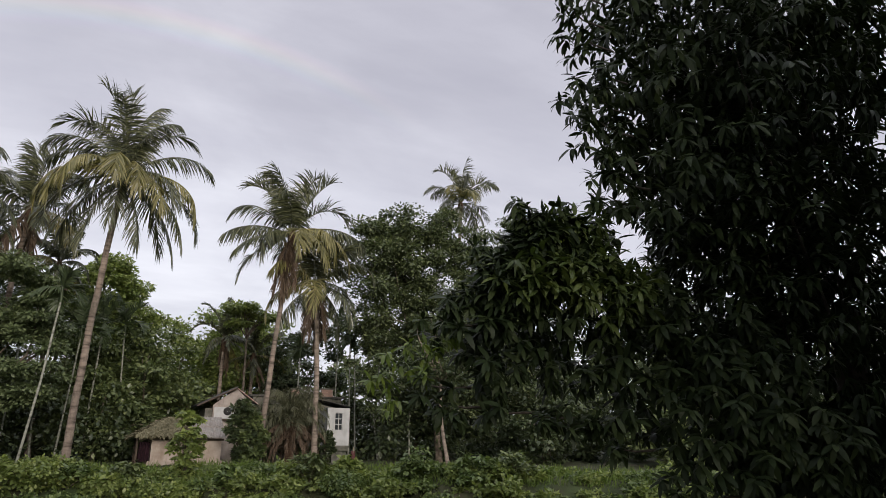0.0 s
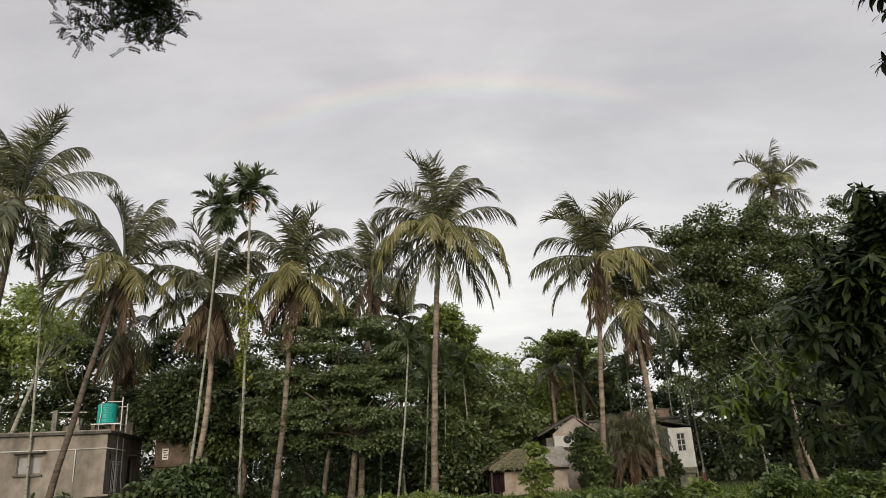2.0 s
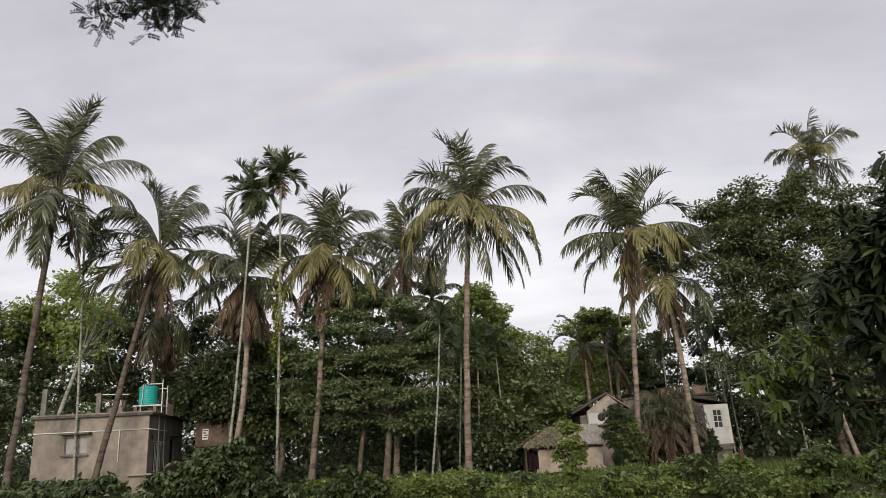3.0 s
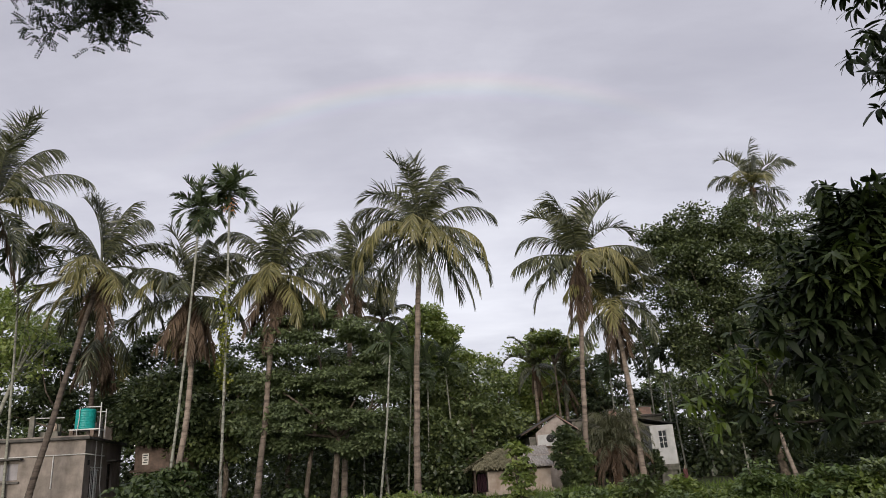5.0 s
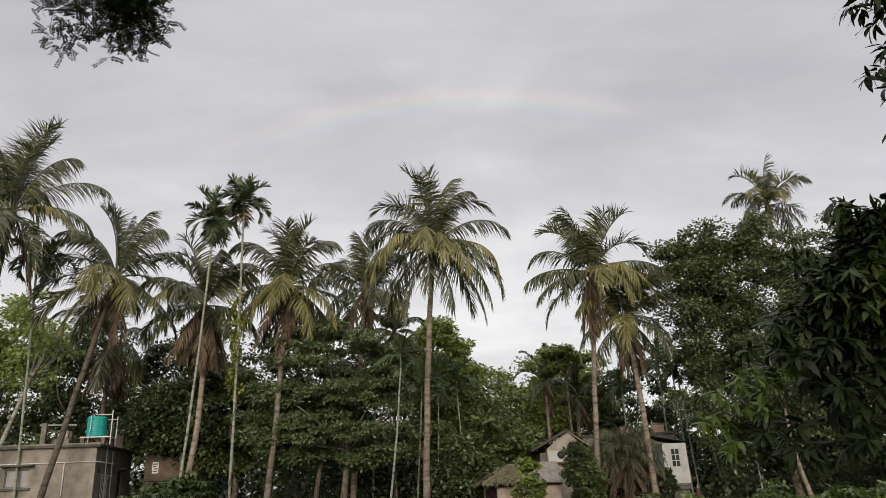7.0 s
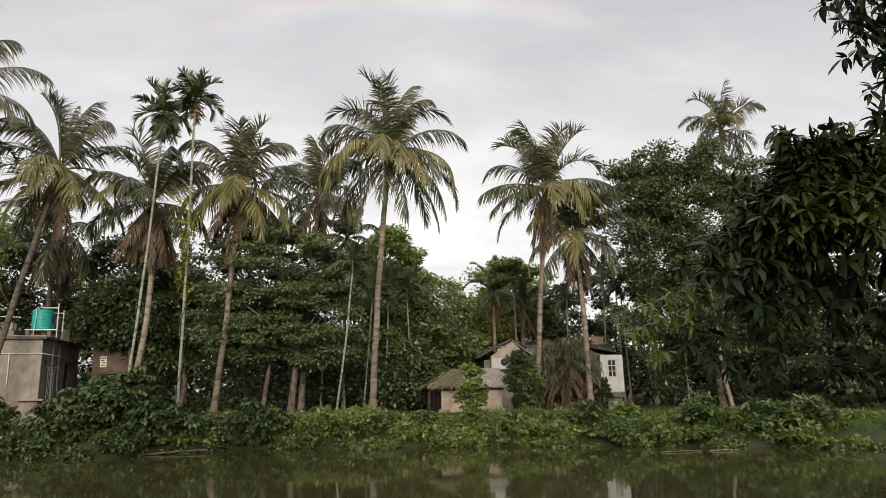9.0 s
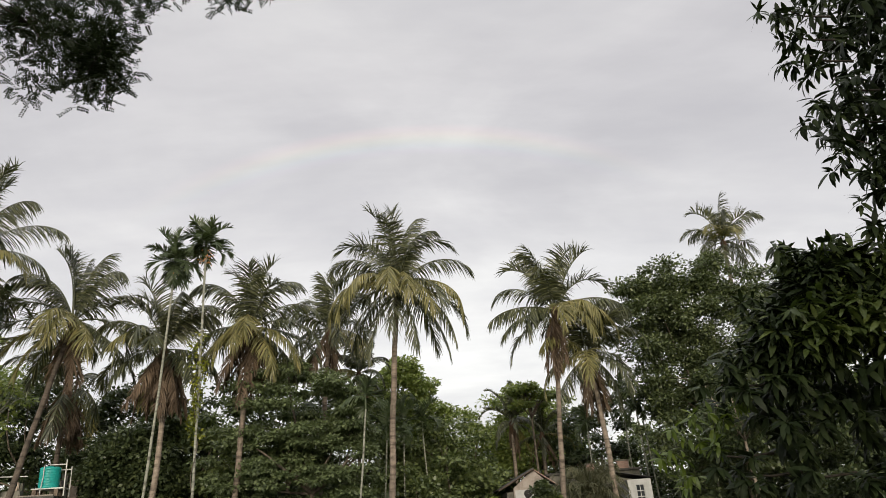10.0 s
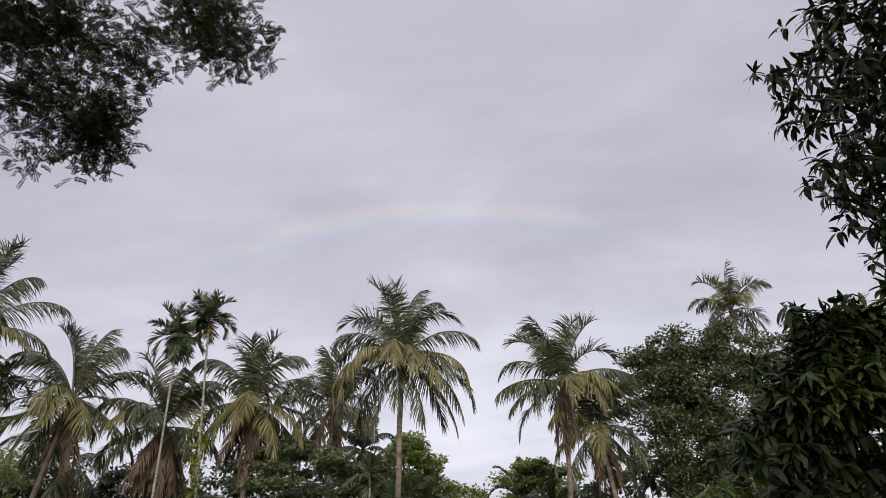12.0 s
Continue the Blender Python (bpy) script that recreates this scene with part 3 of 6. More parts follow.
def broadleaf(name, label, base, fork, trunk_r, lobes, clumps, clump_r, per, leaf_len, leaf_w, mat, seed, flat=0.6, droop=0.3,
              shell=0.5, limb_count=14, category="tree", group="", bark="bark", hollow=0.45):
    rng = np.random.default_rng(seed)
    bx, by = base
    z0 = gz(bx, by) - 0.05
    ob = thing(name, (bx, by, z0), label, category, group)
    o = np.array([bx, by, z0])
    foot = np.array([0.0, 0, 0])
    top = np.asarray(fork, float) - o
    pts = curve_points([foot, foot * 0.5 + top * 0.5 + rng.normal(size=3) * (0.15, 0.15, 0), top], 12)
    radii = np.linspace(trunk_r, trunk_r * 0.6, 12)
    radii[0] *= 1.35
    part("trunk", mesh_of("trunk", *tube(pts, radii, 9), bark, True), parent=ob)
    centres = crown_centres(rng, lobes, clumps, shell) - o
    for v, f in limbs(rng, top, centres, limb_count, trunk_r * 0.45):
        part("limb", mesh_of("limb", v, f, bark, True), parent=ob)
    radius = clump_r * (0.55 + 0.8 * rng.random(clumps))
    part("crown", mesh_of("crown", *clump_leaves(rng, centres, radius, per, leaf_len, leaf_w, flat, droop, hollow), mat), parent=ob)
    return ob


def shrub(label, x, y, height, radius, leaf_len, leaf_w, mat, seed, per=60, name="shrub", flat=0.7, droop=0.35, category="shrub", fans=False, sink=0.0):
    rng = np.random.default_rng(seed)
    z0 = gz(x, y) - 0.04
    ob = thing(name, (x, y, z0), label, category, "plants along the pond bank")
    n = max(12, int(30 * radius * height ** 0.8))
    lobes = [(0, 0, height * 0.52, radius, radius * 0.8, height * 0.48)]
    c = crown_centres(rng, lobes, n, 0.5)
    c[:, 2] = np.clip(c[:, 2], 0.12, None)
    stems = [tube(curve_points([(rng.normal() * 0.08, rng.normal() * 0.08, 0), p * (0.45, 0.45, 0.6), p], 5), np.linspace(0.03, 0.008, 5), 4)
             for p in c[:: max(1, n // (8 if height > 1.6 else 2))]]
    for v, f in stems:
        part("stem", mesh_of("stem", v, f, "bark"), parent=ob)
    r = radius * 0.28 * (0.6 + 0.7 * rng.random(n))
    if fans:
        m = n * per
        d = unit(rng.normal(size=(m, 3)))
        d[:, 2] = np.abs(d[:, 2]) * 0.8
        pos = np.repeat(c, per, 0) + d * np.repeat(r, per)[:, None]
        axis = d * (1, 1, 0.2) + rng.normal(size=(m, 3)) * 0.3 + (0, 0, -droop)
        L = leaf_len * (0.6 + 0.6 * rng.random(m))
        data = leaf_fans(pos, axis, np.array([0, 0, 1.0]) + rng.normal(size=(m, 3)) * 0.3, L, L * leaf_w, 0.2)
    else:
        data = clump_leaves(rng, c, r, per, leaf_len, leaf_w, flat, droop, 0.3)
    part("foliage", mesh_of("foliage", *data, mat), parent=ob)
    return ob


# ---- palms ----
def frond_data(rng, azimuth, elevation, length, droop, leaflet, pairs, width=0.038, wilt=0.6, bare=0.13, lift=0.25, bend=2.0):
    """One feather leaf: a midrib that runs straight and then bows over, and two rows of leaflets that arch out and hang."""
    k = 18
    s = np.linspace(0, 1, k)
    e = np.radians(elevation - droop * s ** bend)
    d = np.stack([np.cos(e), 0 * e, np.sin(e)], 1)
    p = np.vstack([[0, 0, 0], np.cumsum((d[1:] + d[:-1]) / 2, 0) * length / (k - 1)])
    p[:, 1] += rng.normal() * 0.09 * length * s ** 2
    pieces = [tube(p, np.linspace(0.06, 0.008, k) * length / 4.5, 4)]
    # steep fronds twist, so that they show their faces
    roll = rng.normal() * 0.35 + (rng.choice((-1, 1)) * (0.7 + 0.4 * rng.random()) if elevation > 52 else 0)
    for side in (-1, 1):
        u = np.clip(np.linspace(bare, 0.995, pairs) + rng.normal(size=pairs) * 0.004, 0, 1)
        base = np.stack([np.interp(u, s, p[:, i]) for i in range(3)], 1)
        t = unit(np.stack([np.interp(u, s, d[:, i]) for i in range(3)], 1))
        nrm = np.stack([-t[:, 2], 0 * u, t[:, 0]], 1)                 # upper side of the frond
        lat = np.array([[0, 1.0, 0]]) * side * math.cos(roll) + nrm * math.sin(roll)
        # neighbours cling together in tufts
        tuft = np.interp(u, np.linspace(0, 1, 19), rng.normal(size=19))[:, None]
        phi = np.radians(np.interp(u, [bare, 0.5, 0.85, 1], [14, 34, 48, 78]))[:, None] + rng.normal(size=(pairs, 1)) * 0.12 + tuft * 0.2
        L = leaflet * np.interp(u, [bare, 0.25, 0.6, 0.85, 1.0], [0.62, 1.0, 0.97, 0.80, 0.52])[:, None] * (0.66 + 0.45 * rng.random((pairs, 1)))
        down = np.array([0, 0, -1.0]) * wilt * (0.75 + 0.5 * rng.random((pairs, 1)) + 0.18 * tuft)
        d1 = unit(lat * np.cos(phi) + t * np.sin(phi) + nrm * lift * 0.5 + down * 0.46)
        d2 = unit(d1 + down * 0.32)
        d3 = unit(d2 + down * 0.45)
        w = unit(t - d1 * (t * d1).sum(1, keepdims=True) + rng.normal(size=(pairs, 3)) * 0.25) * width * 0.5
        q1 = base + d1 * L * 0.34
        q2 = q1 + d2 * L * 0.33
        tip = q2 + d3 * L * 0.33
        v = np.stack([base - w * 0.6, base + w * 0.6, q1 + w, q1 - w, q2 + w * 0.8, q2 - w * 0.8, tip], 1).reshape(-1, 3)
        tri = np.array([[0, 1, 2], [0, 2, 3], [3, 2, 4], [3, 4, 5], [5, 4, 6]])
        pieces.append((v, (np.arange(pairs)[:, None, None] * 7 + tri[None]).reshape(-1, 3)))
    v, f = joined(pieces)
    c, n = math.cos(radians(azimuth)), math.sin(radians(azimuth))
    v = v @ np.array([[c, n, 0], [-n, c, 0], [0, 0, 1]])
    return v, f


def ringed_trunk(points, r0, r1, step=0.34, depth=0.05, swell=1.5, sides=10):
    p = curve_points(points, 40)
    seg = np.concatenate([[0], np.cumsum(np.linalg.norm(np.diff(p, axis=0), axis=1))])
    n = int(seg[-1] / step) * 4
    s = np.linspace(0, seg[-1], n)
    line = np.stack([np.interp(s, seg, p[:, i]) for i in range(3)], 1)
    f = s / seg[-1]
    r = r0 + (r1 - r0) * f ** 0.7
    r *= 1 + (swell - 1) * np.exp(-s / 0.5)
    r *= np.array([1.0, 1.02, 1.05, 1 - depth])[np.arange(n) % 4]
    r *= 1 + 0.035 * np.sin(s * 2.9) * np.sin(s * 1.27 + 2.0)
    line[1:] += np.stack([np.sin(s * 1.7), np.cos(s * 1.3), 0 * s], 1)[1:] * r1 * 0.10
    return tube(line, r, sides)


TONES = ("frond", "frond_old", "frond_dead")


# tiers of a coconut crown from the spear down: share of the fronds, elevation, droop, length, chance of yellowing
TIERS = ((0.14, 85, 45, 0.92, 0.0), (0.20, 70, 105, 0.96, 0.0), (0.18, 44, 100, 1.0, 0.08), (0.20, 12, 88, 1.0, 0.3), (0.16, -28, 48, 0.92, 0.3))


def tiered_crown(rng, count, size):
    out = []
    turn = rng.random() * 360
    i = 0
    for share, elev, droop, stretch, yellow in TIERS:
        for _ in range(max(2, round(share * count))):
            tone = 1 if rng.random() < yellow else 0
            out.append((turn + i * 137.5 + rng.normal() * 12, elev + rng.normal() * 7, size * stretch * (0.88 + 0.22 * rng.random()), droop + rng.normal() * 12, tone))
            i += 1
    return out


def coconut_palm(label, base, knots, node_at, size, seed, crown=None, count=24, r0=0.19, r1=0.13, nuts=5, leaflet=1.4, pairs=62, skirt=0, group="coconut palms", bark="palm_bark"):
    rng = np.random.default_rng(seed)
    z0 = gz(*base) - 0.05
    o = np.array([base[0], base[1], z0])
    ob = thing("coconut_palm", tuple(o), label, "palm tree", group)
    pts = [(0, 0, 0)] + [tuple(np.array(k) - o) for k in knots] + [tuple(np.array(node_at) - o)]
    part("trunk", mesh_of("trunk", *ringed_trunk(pts, r0, r1), bark, True), parent=ob)
    top = np.array(pts[-1])
    # fibre boss under the crown
    boss = [tube([top + (0, 0, -0.9), top + (0, 0, -0.5), top, top + (0, 0, 0.5)], [r1 * 0.95, r1 * 1.7, r1 * 2.0, 0.05], 9)]
    part("crown_fibre", mesh_of("crown_fibre", *joined(boss), "fibre", True), parent=ob)
    fronds = list(crown) if crown else tiered_crown(rng, count, size)
    fronds += [(i * 137.5 + 40, -56 - 26 * rng.random(), size * (0.62 + 0.33 * rng.random()), 15, 2) for i in range(skirt)]
    for az, elev, length, droop, tone in fronds:
        length, droop = length * 0.96, droop * (1.12 if elev < 50 else 1.0)
        up = max(0.0, math.sin(radians(elev)))
        v, f = frond_data(rng, az, elev, length, droop, leaflet * (0.8 if tone == 2 else 1) * (1 + 0.08 * up), pairs, 0.06,
                          wilt=(1.25, 1.3, 1.6)[tone] * (1 - 0.42 * up ** 2), bend=2.1 if elev > 30 else 1.5)
        fr = part("frond", mesh_of("frond", v, f, TONES[tone]), parent=ob, label=("", "yellowing frond", "dry brown frond")[tone])
        a = radians(az)
        fr.location = top + np.array([math.cos(a) * 0.1, math.sin(a) * 0.1, 0.12 + 0.25 * up])
    for i in range(nuts):
        a = i * 2.4 + rng.random()
        bm = bmesh.new()
        bmesh.ops.create_uvsphere(bm, u_segments=8, v_segments=6, radius=0.12)
        bmesh.ops.scale(bm, vec=(0.95, 0.95, 1.25), verts=bm.verts)
        nut = part("coconut", bm, "nut", ob)
        nut.location = top + np.array([math.cos(a) * 0.32, math.sin(a) * 0.32, -0.25 - 0.22 * (i % 3)])
    return ob


NUT_MESH = mesh_of("betel_nut", *tube([(0, 0, -0.04), (0, 0, -0.02), (0, 0, 0.02), (0, 0, 0.04)], [0.008, 0.034, 0.034, 0.008], 6), "betel", True)


def areca_palm(label, base, knots, node_at, size, seed, fronds=9, r0=0.075, nuts=True, low=-20, leaflet=0.72, width=0.07):
    rng = np.random.default_rng(seed)
    z0 = gz(*base) - 0.05
    o = np.array([base[0], base[1], z0])
    ob = thing("areca_palm", tuple(o), label, "palm tree", "slender areca palms")
    pts = [(0, 0, 0)] + [tuple(np.array(k) - o) for k in knots] + [tuple(np.array(node_at) - o)]
    part("trunk", mesh_of("trunk", *ringed_trunk(pts, r0, r0 * 0.75, 0.28, 0.035, 1.3, 7), "areca_bark", True), parent=ob)
    top = np.array(pts[-1])
    part("crownshaft", mesh_of("crownshaft", *tube([top, top + (0, 0, 0.3), top + (0, 0, 0.8)], [r0 * 0.8, r0 * 1.25, r0 * 0.6], 7), "areca", True), parent=ob,
         label="smooth green crownshaft")
    turn = rng.random() * 360
    for i in range(fronds):
        f = i / (fronds - 1)
        elev = 84 + (low - 84) * f + rng.normal() * 5
        v, fc = frond_data(rng, turn + i * 137.5, elev, size * (0.85 + 0.25 * rng.random()), 40 + 55 * f, leaflet, 34, width, 0.36, 0.14, 0.35)
        fr = part("frond", mesh_of("frond", v, fc, "areca"), parent=ob)
        fr.location = top + np.array([0, 0, 0.65])
    if nuts:
        for i in range(3):
            a = i * 2.1 + rng.random()
            for j in range(9):
                q = np.array([math.cos(a) * 0.25, math.sin(a) * 0.25, -0.15]) + rng.normal(size=3) * (0.09, 0.09, 0.16)
                part("betel_nut", NUT_MESH, parent=ob).location = top + q
    return ob


def date_palm(base, height, size, seed):
    rng = np.random.default_rng(seed)
    z0 = gz(*base) - 0.05
    ob = thing("date_palm", (*base, z0), "bushy wild date palm with grey-green fronds drooping to the ground", "palm tree")
    part("trunk", mesh_of("trunk", *ringed_trunk([(0, 0, 0), (0.05, 0, height * 0.5), (0, 0, height)], 0.24, 0.20, 0.12, 0.12), "fibre", True), parent=ob)
    for i in range(96):
        f = i / 95
        v, fc = frond_data(rng, i * 137.5, 84 - 122 * f ** 1.1, size * (0.85 + 0.3 * rng.random()), 128 - 40 * f, 0.62 if f < 0.68 else 0.42, 40, 0.026, 1.0 if f < 0.68 else 2.6, 0.08, 0.2)
        fr = part("frond", mesh_of("frond", v, fc, "date" if f < 0.68 else "frond_dead"), parent=ob)
        fr.location = (0, 0, height - 0.9 * f * f)
    return ob


# hand-set crowns: azimuth, elevation, length, droop, tone (0 green, 1 yellowing, 2 dry) of each frond
CROWN_A = [(95, 89, 5.4, 46, 0), (150, 87, 4.9, 40, 0), (20, 85, 4.6, 45, 0), (268, 86, 3.8, 50, 0),
           (178, 70, 4.5, 118, 0), (2, 69, 4.5, 116, 0), (150, 76, 4.4, 95, 0), (310, 74, 4.0, 100, 0), (90, 66, 4.3, 100, 0),
           (183, 46, 4.3, 100, 0), (-3, 38, 4.7, 84, 0), (160, 40, 4.4, 95, 0),
           (-14, 10, 5.1, 98, 1), (5, -4, 5.1, 78, 0), (-32, -24, 5.2, 56, 0), (-12, -40, 5.0, 40, 0), (-62, -50, 4.6, 30, 0), (208, -56, 4.5, 28, 0), (40, -24, 4.7, 50, 0),
           (190, 14, 5.0, 100, 1), (206, 8, 5.0, 92, 1), (222, 22, 4.6, 112, 1), (176, -8, 4.8, 72, 0), (198, -34, 4.5, 40, 0), (150, -24, 4.6, 50, 0),
           (262, 30, 4.0, 122, 1), (282, 20, 3.8, 112, 1), (298, 0, 4.3, 84, 1), (320, 8, 4.4, 98, 0), (268, -40, 3.6, 40, 0)]
CROWN_D = [(170, 86, 4.2, 40, 0), (90, 84, 4.1, 35, 0), (10, 84, 4.0, 50, 0), (270, 84, 3.6, 55, 0), (185, 70, 4.3, 105, 0), (-18, 66, 4.3, 106, 0),
           (215, 66, 3.8, 110, 0), (-4, 38, 4.5, 92, 0), (182, 36, 4.4, 80, 0), (190, 14, 4.6, 70, 0), (175, -4, 4.8, 58, 0), (205, -10, 4.4, 66, 1),
           (-12, 6, 4.3, 90, 0), (-25, -20, 4.4, 60, 0), (10, -24, 4.6, 48, 0), (262, 26, 3.4, 122, 1), (285, 10, 3.4, 105, 1), (310, -8, 3.6, 80, 1), (220, -34, 4.0, 46, 1),
           (160, -30, 4.2, 44, 0), (95, 20, 4.2, 90, 0), (120, -10, 4.2, 70, 0)]
CROWN_F = [(180 - a, e, n * 0.94, d, q) for a, e, n, d, q in CROWN_D]
CROWN_H = [(-4, 82, 5.5, 14, 0), (120, 77, 4.9, 60, 0), (200, 75, 4.9, 72, 0), (330, 80, 4.9, 40, 0), (8, 67, 4.7, 98, 0), (60, 82, 4.8, 30, 0), (150, 80, 4.7, 55, 0), (250, 80, 4.4, 60, 0), (310, 72, 4.3, 95, 0), (180, 62, 4.6, 110, 0), (210, 50, 4.6, 105, 0), (100, 60, 4.6, 100, 0),
           (-2, 36, 5.2, 68, 0), (-10, 12, 4.3, 76, 1), (30, 25, 4.5, 85, 0), (190, 20, 4.8, 85, 0), (165, 0, 4.8, 70, 0), (225, 10, 4.4, 95, 1), (265, 18, 3.8, 112, 1), (295, -5, 3.9, 84, 0), (330, -38, 4.6, 40, 0),
           (200, -30, 4.6, 45, 1), (140, -25, 4.6, 50, 0), (75, -12, 4.6, 66, 0), (250, -50, 4.2, 30, 0), (280, -62, 4.4, 22, 0)]
CROWN_B = [(200, 80, 4.0, 30, 0), (170, 84, 4.1, 50, 0), (8, 68, 4.4, 34, 0), (60, 84, 3.7, 30, 0), (300, 82, 3.5, 42, 0), (160, 72, 3.9, 84, 0),
           (-4, 54, 4.0, 118, 0), (250, 66, 3.5, 105, 0), (182, 42, 4.2, 92, 0), (90, 30, 3.9, 95, 0),
           (180, 14, 4.2, 52, 0), (190, -6, 4.2, 46, 0), (172, -22, 3.9, 46, 0), (-6, 22, 4.6, 72, 0), (-20, 12, 4.4, 92, 1), (-36, 22, 3.8, 118, 1), (-50, -2, 3.6, 84, 1), (8, -4, 4.3, 62, 0),
           (275, 12, 3.4, 110, 1), (215, 4, 3.6, 90, 0), (45, -15, 4.0, 60, 0), (215, -80, 3.4, 8, 2), (235, -84, 3.8, 6, 2), (195, -74, 3.5, 12, 2), (255, -80, 3.2, 8, 2), (180, -82, 4.2, 6, 2)]

coconut_palm("tall coconut palm with a full yellow-green crown on the pond bank", (-1.0, 36.0), [(-0.69, 36.0, 8.1)], (-0.16, 36.0, 15.15), 4.9, 11, CROWN_A, r0=0.185, r1=0.135)
coconut_palm("coconut palm with brown dry fronds hanging under its crown", (7.9, 39.0), [(8.35, 39.0, 7.5)], (8.95, 39.0, 14.1), 4.4, 12, CROWN_B, r0=0.165, r1=0.12, nuts=3)
coconut_palm("leaning coconut palm with a ragged drooping crown", (11.2, 40.0), [(11.07, 40.0, 7.45)], (10.75, 40.0, 11.4), 4.0, 13, count=18, skirt=5, r0=0.175, r1=0.125, nuts=3)
coconut_palm("leaning coconut palm in front of a concrete house", (-19.3, 34.4), [(-18.05, 35.2, 8.97)], (-17.2, 36.0, 14.2), 4.7, 14, CROWN_D, skirt=3, r0=0.17, r1=0.12, bark="palm_bark_dark")
coconut_palm("short coconut palm with a thick skirt of dry fronds", (-13.3, 37.0), [(-12.6, 37.0, 7.69)], (-12.75, 37.0, 12.7), 4.0, 15, count=24, skirt=14, r0=0.175, r1=0.13, nuts=3)
coconut_palm("coconut palm with open arching fronds", (-9.1, 37.0), [(-8.63, 37.0, 6.3)], (-8.2, 37.0, 13.6), 4.4, 16, CROWN_F, skirt=8, r0=0.17, r1=0.13)
coconut_palm("coconut palm half hidden behind a broadleaf tree", (-5.4, 42.0), [(-5.0, 42.0, 8.0)], (-4.56, 42.0, 14.6), 4.2, 17, count=20, skirt=5, r0=0.18, r1=0.13, nuts=3)
coconut_palm("tall coconut palm with dense dark fronds near the house", (-22.6, 33.0), [(-21.95, 33.0, 10.5)], (-21.5, 33.0, 17.0), 5.15, 18, CROWN_H, skirt=2, r0=0.19, r1=0.14, bark="palm_bark_dark")
coconut_palm("short coconut palm with mostly dry drooping fronds behind a leaning one", (-19.0, 39.5), [(-18.9, 39.5, 6.5)], (-18.75, 39.5, 11.4), 3.5, 23, count=12, skirt=10, r0=0.16, r1=0.12, nuts=0, bark="palm_bark_dark")
coconut_palm("distant coconut palm rising over the treetops", (30.6, 62.0), [(31.0, 62.0, 13.0)], (31.4, 62.0, 26.6), 4.6, 19, count=24, r0=0.22, r1=0.15, nuts=0)
coconut_palm("small young palm with narrow hanging fronds", (-3.2, 46.0), [(-3.2, 46.0, 7.0)], (-3.1, 46.0, 12.6), 2.7, 20, skirt=4, count=20, r0=0.15, r1=0.11, nuts=0, leaflet=0.55)
coconut_palm("small palm with pale drooping fronds behind the hut", (7.3, 52.0), [(7.4, 52.0, 5.0)], (7.5, 52.0, 9.6), 3.0, 21, skirt=4, count=18, r0=0.15, r1=0.12, nuts=0, leaflet=0.55)
coconut_palm("small palm with pale drooping fronds behind the hut", (9.6, 53.0), [(9.7, 53.0, 5.0)], (9.8, 53.0, 8.6), 2.8, 22, skirt=4, count=18, r0=0.15, r1=0.12, nuts=0, leaflet=0.55)

areca_palm("slender areca palm with a tufted dark crown", (-12.45, 34.0), [(-11.85, 34.0, 9.0)], (-11.45, 34.0, 16.1), 1.5, 31, 22, low=-65, leaflet=0.66, width=0.06)
areca_palm("slender areca palm with an upright dark crown", (-9.95, 34.0), [(-9.9, 34.0, 9.0)], (-9.92, 34.0, 16.85), 1.5, 32, 20, low=-30, leaflet=0.66, width=0.06)
areca_palm("slender areca palm with orange betel nuts", (-21.0, 36.0), [(-21.3, 36.0, 9.0)], (-21.65, 36.0, 15.3), 1.9, 33, 13, low=-55, leaflet=0.7, width=0.08)
areca_palm("thin pale areca palm", (-2.75, 34.6), [(-2.3, 34.8, 4.8)], (-1.98, 35.0, 8.6), 1.2, 34, 7, r0=0.06, nuts=False)
for _i, (_x, _y, _h, _lean) in enumerate(((-4.4, 43.5, 9.5, 0.3), (-3.0, 44.5, 8.6, -0.4), (-1.8, 43.0, 8.0, 0.5), (-5.6, 45.0, 9.2, 0.2), (-0.6, 45.5, 8.8, 0.3), (1.2, 47.0, 9.0, -0.3),
                                          (15.3, 46.5, 9.3, -0.2), (15.9, 47.0, 9.0, -0.3), (16.8, 45.0, 8.5, -0.9), (17.5, 46.5, 8.8, -0.3), (14.6, 48.0, 9.6, 0.1), (12.3, 49.5, 8.4, 0.1),
                                          (18.6, 44.0, 8.0, -0.1))):
    areca_palm("thin areca palm in a shaded thicket", (_x, _y), [(_x + _lean * 0.4, _y, _h * 0.5)], (_x + _lean, _y, _h), 1.7, 40 + _i, 8, r0=0.06, nuts=False)
date_palm((10.0, 41.0), 2.7, 2.5, 60)

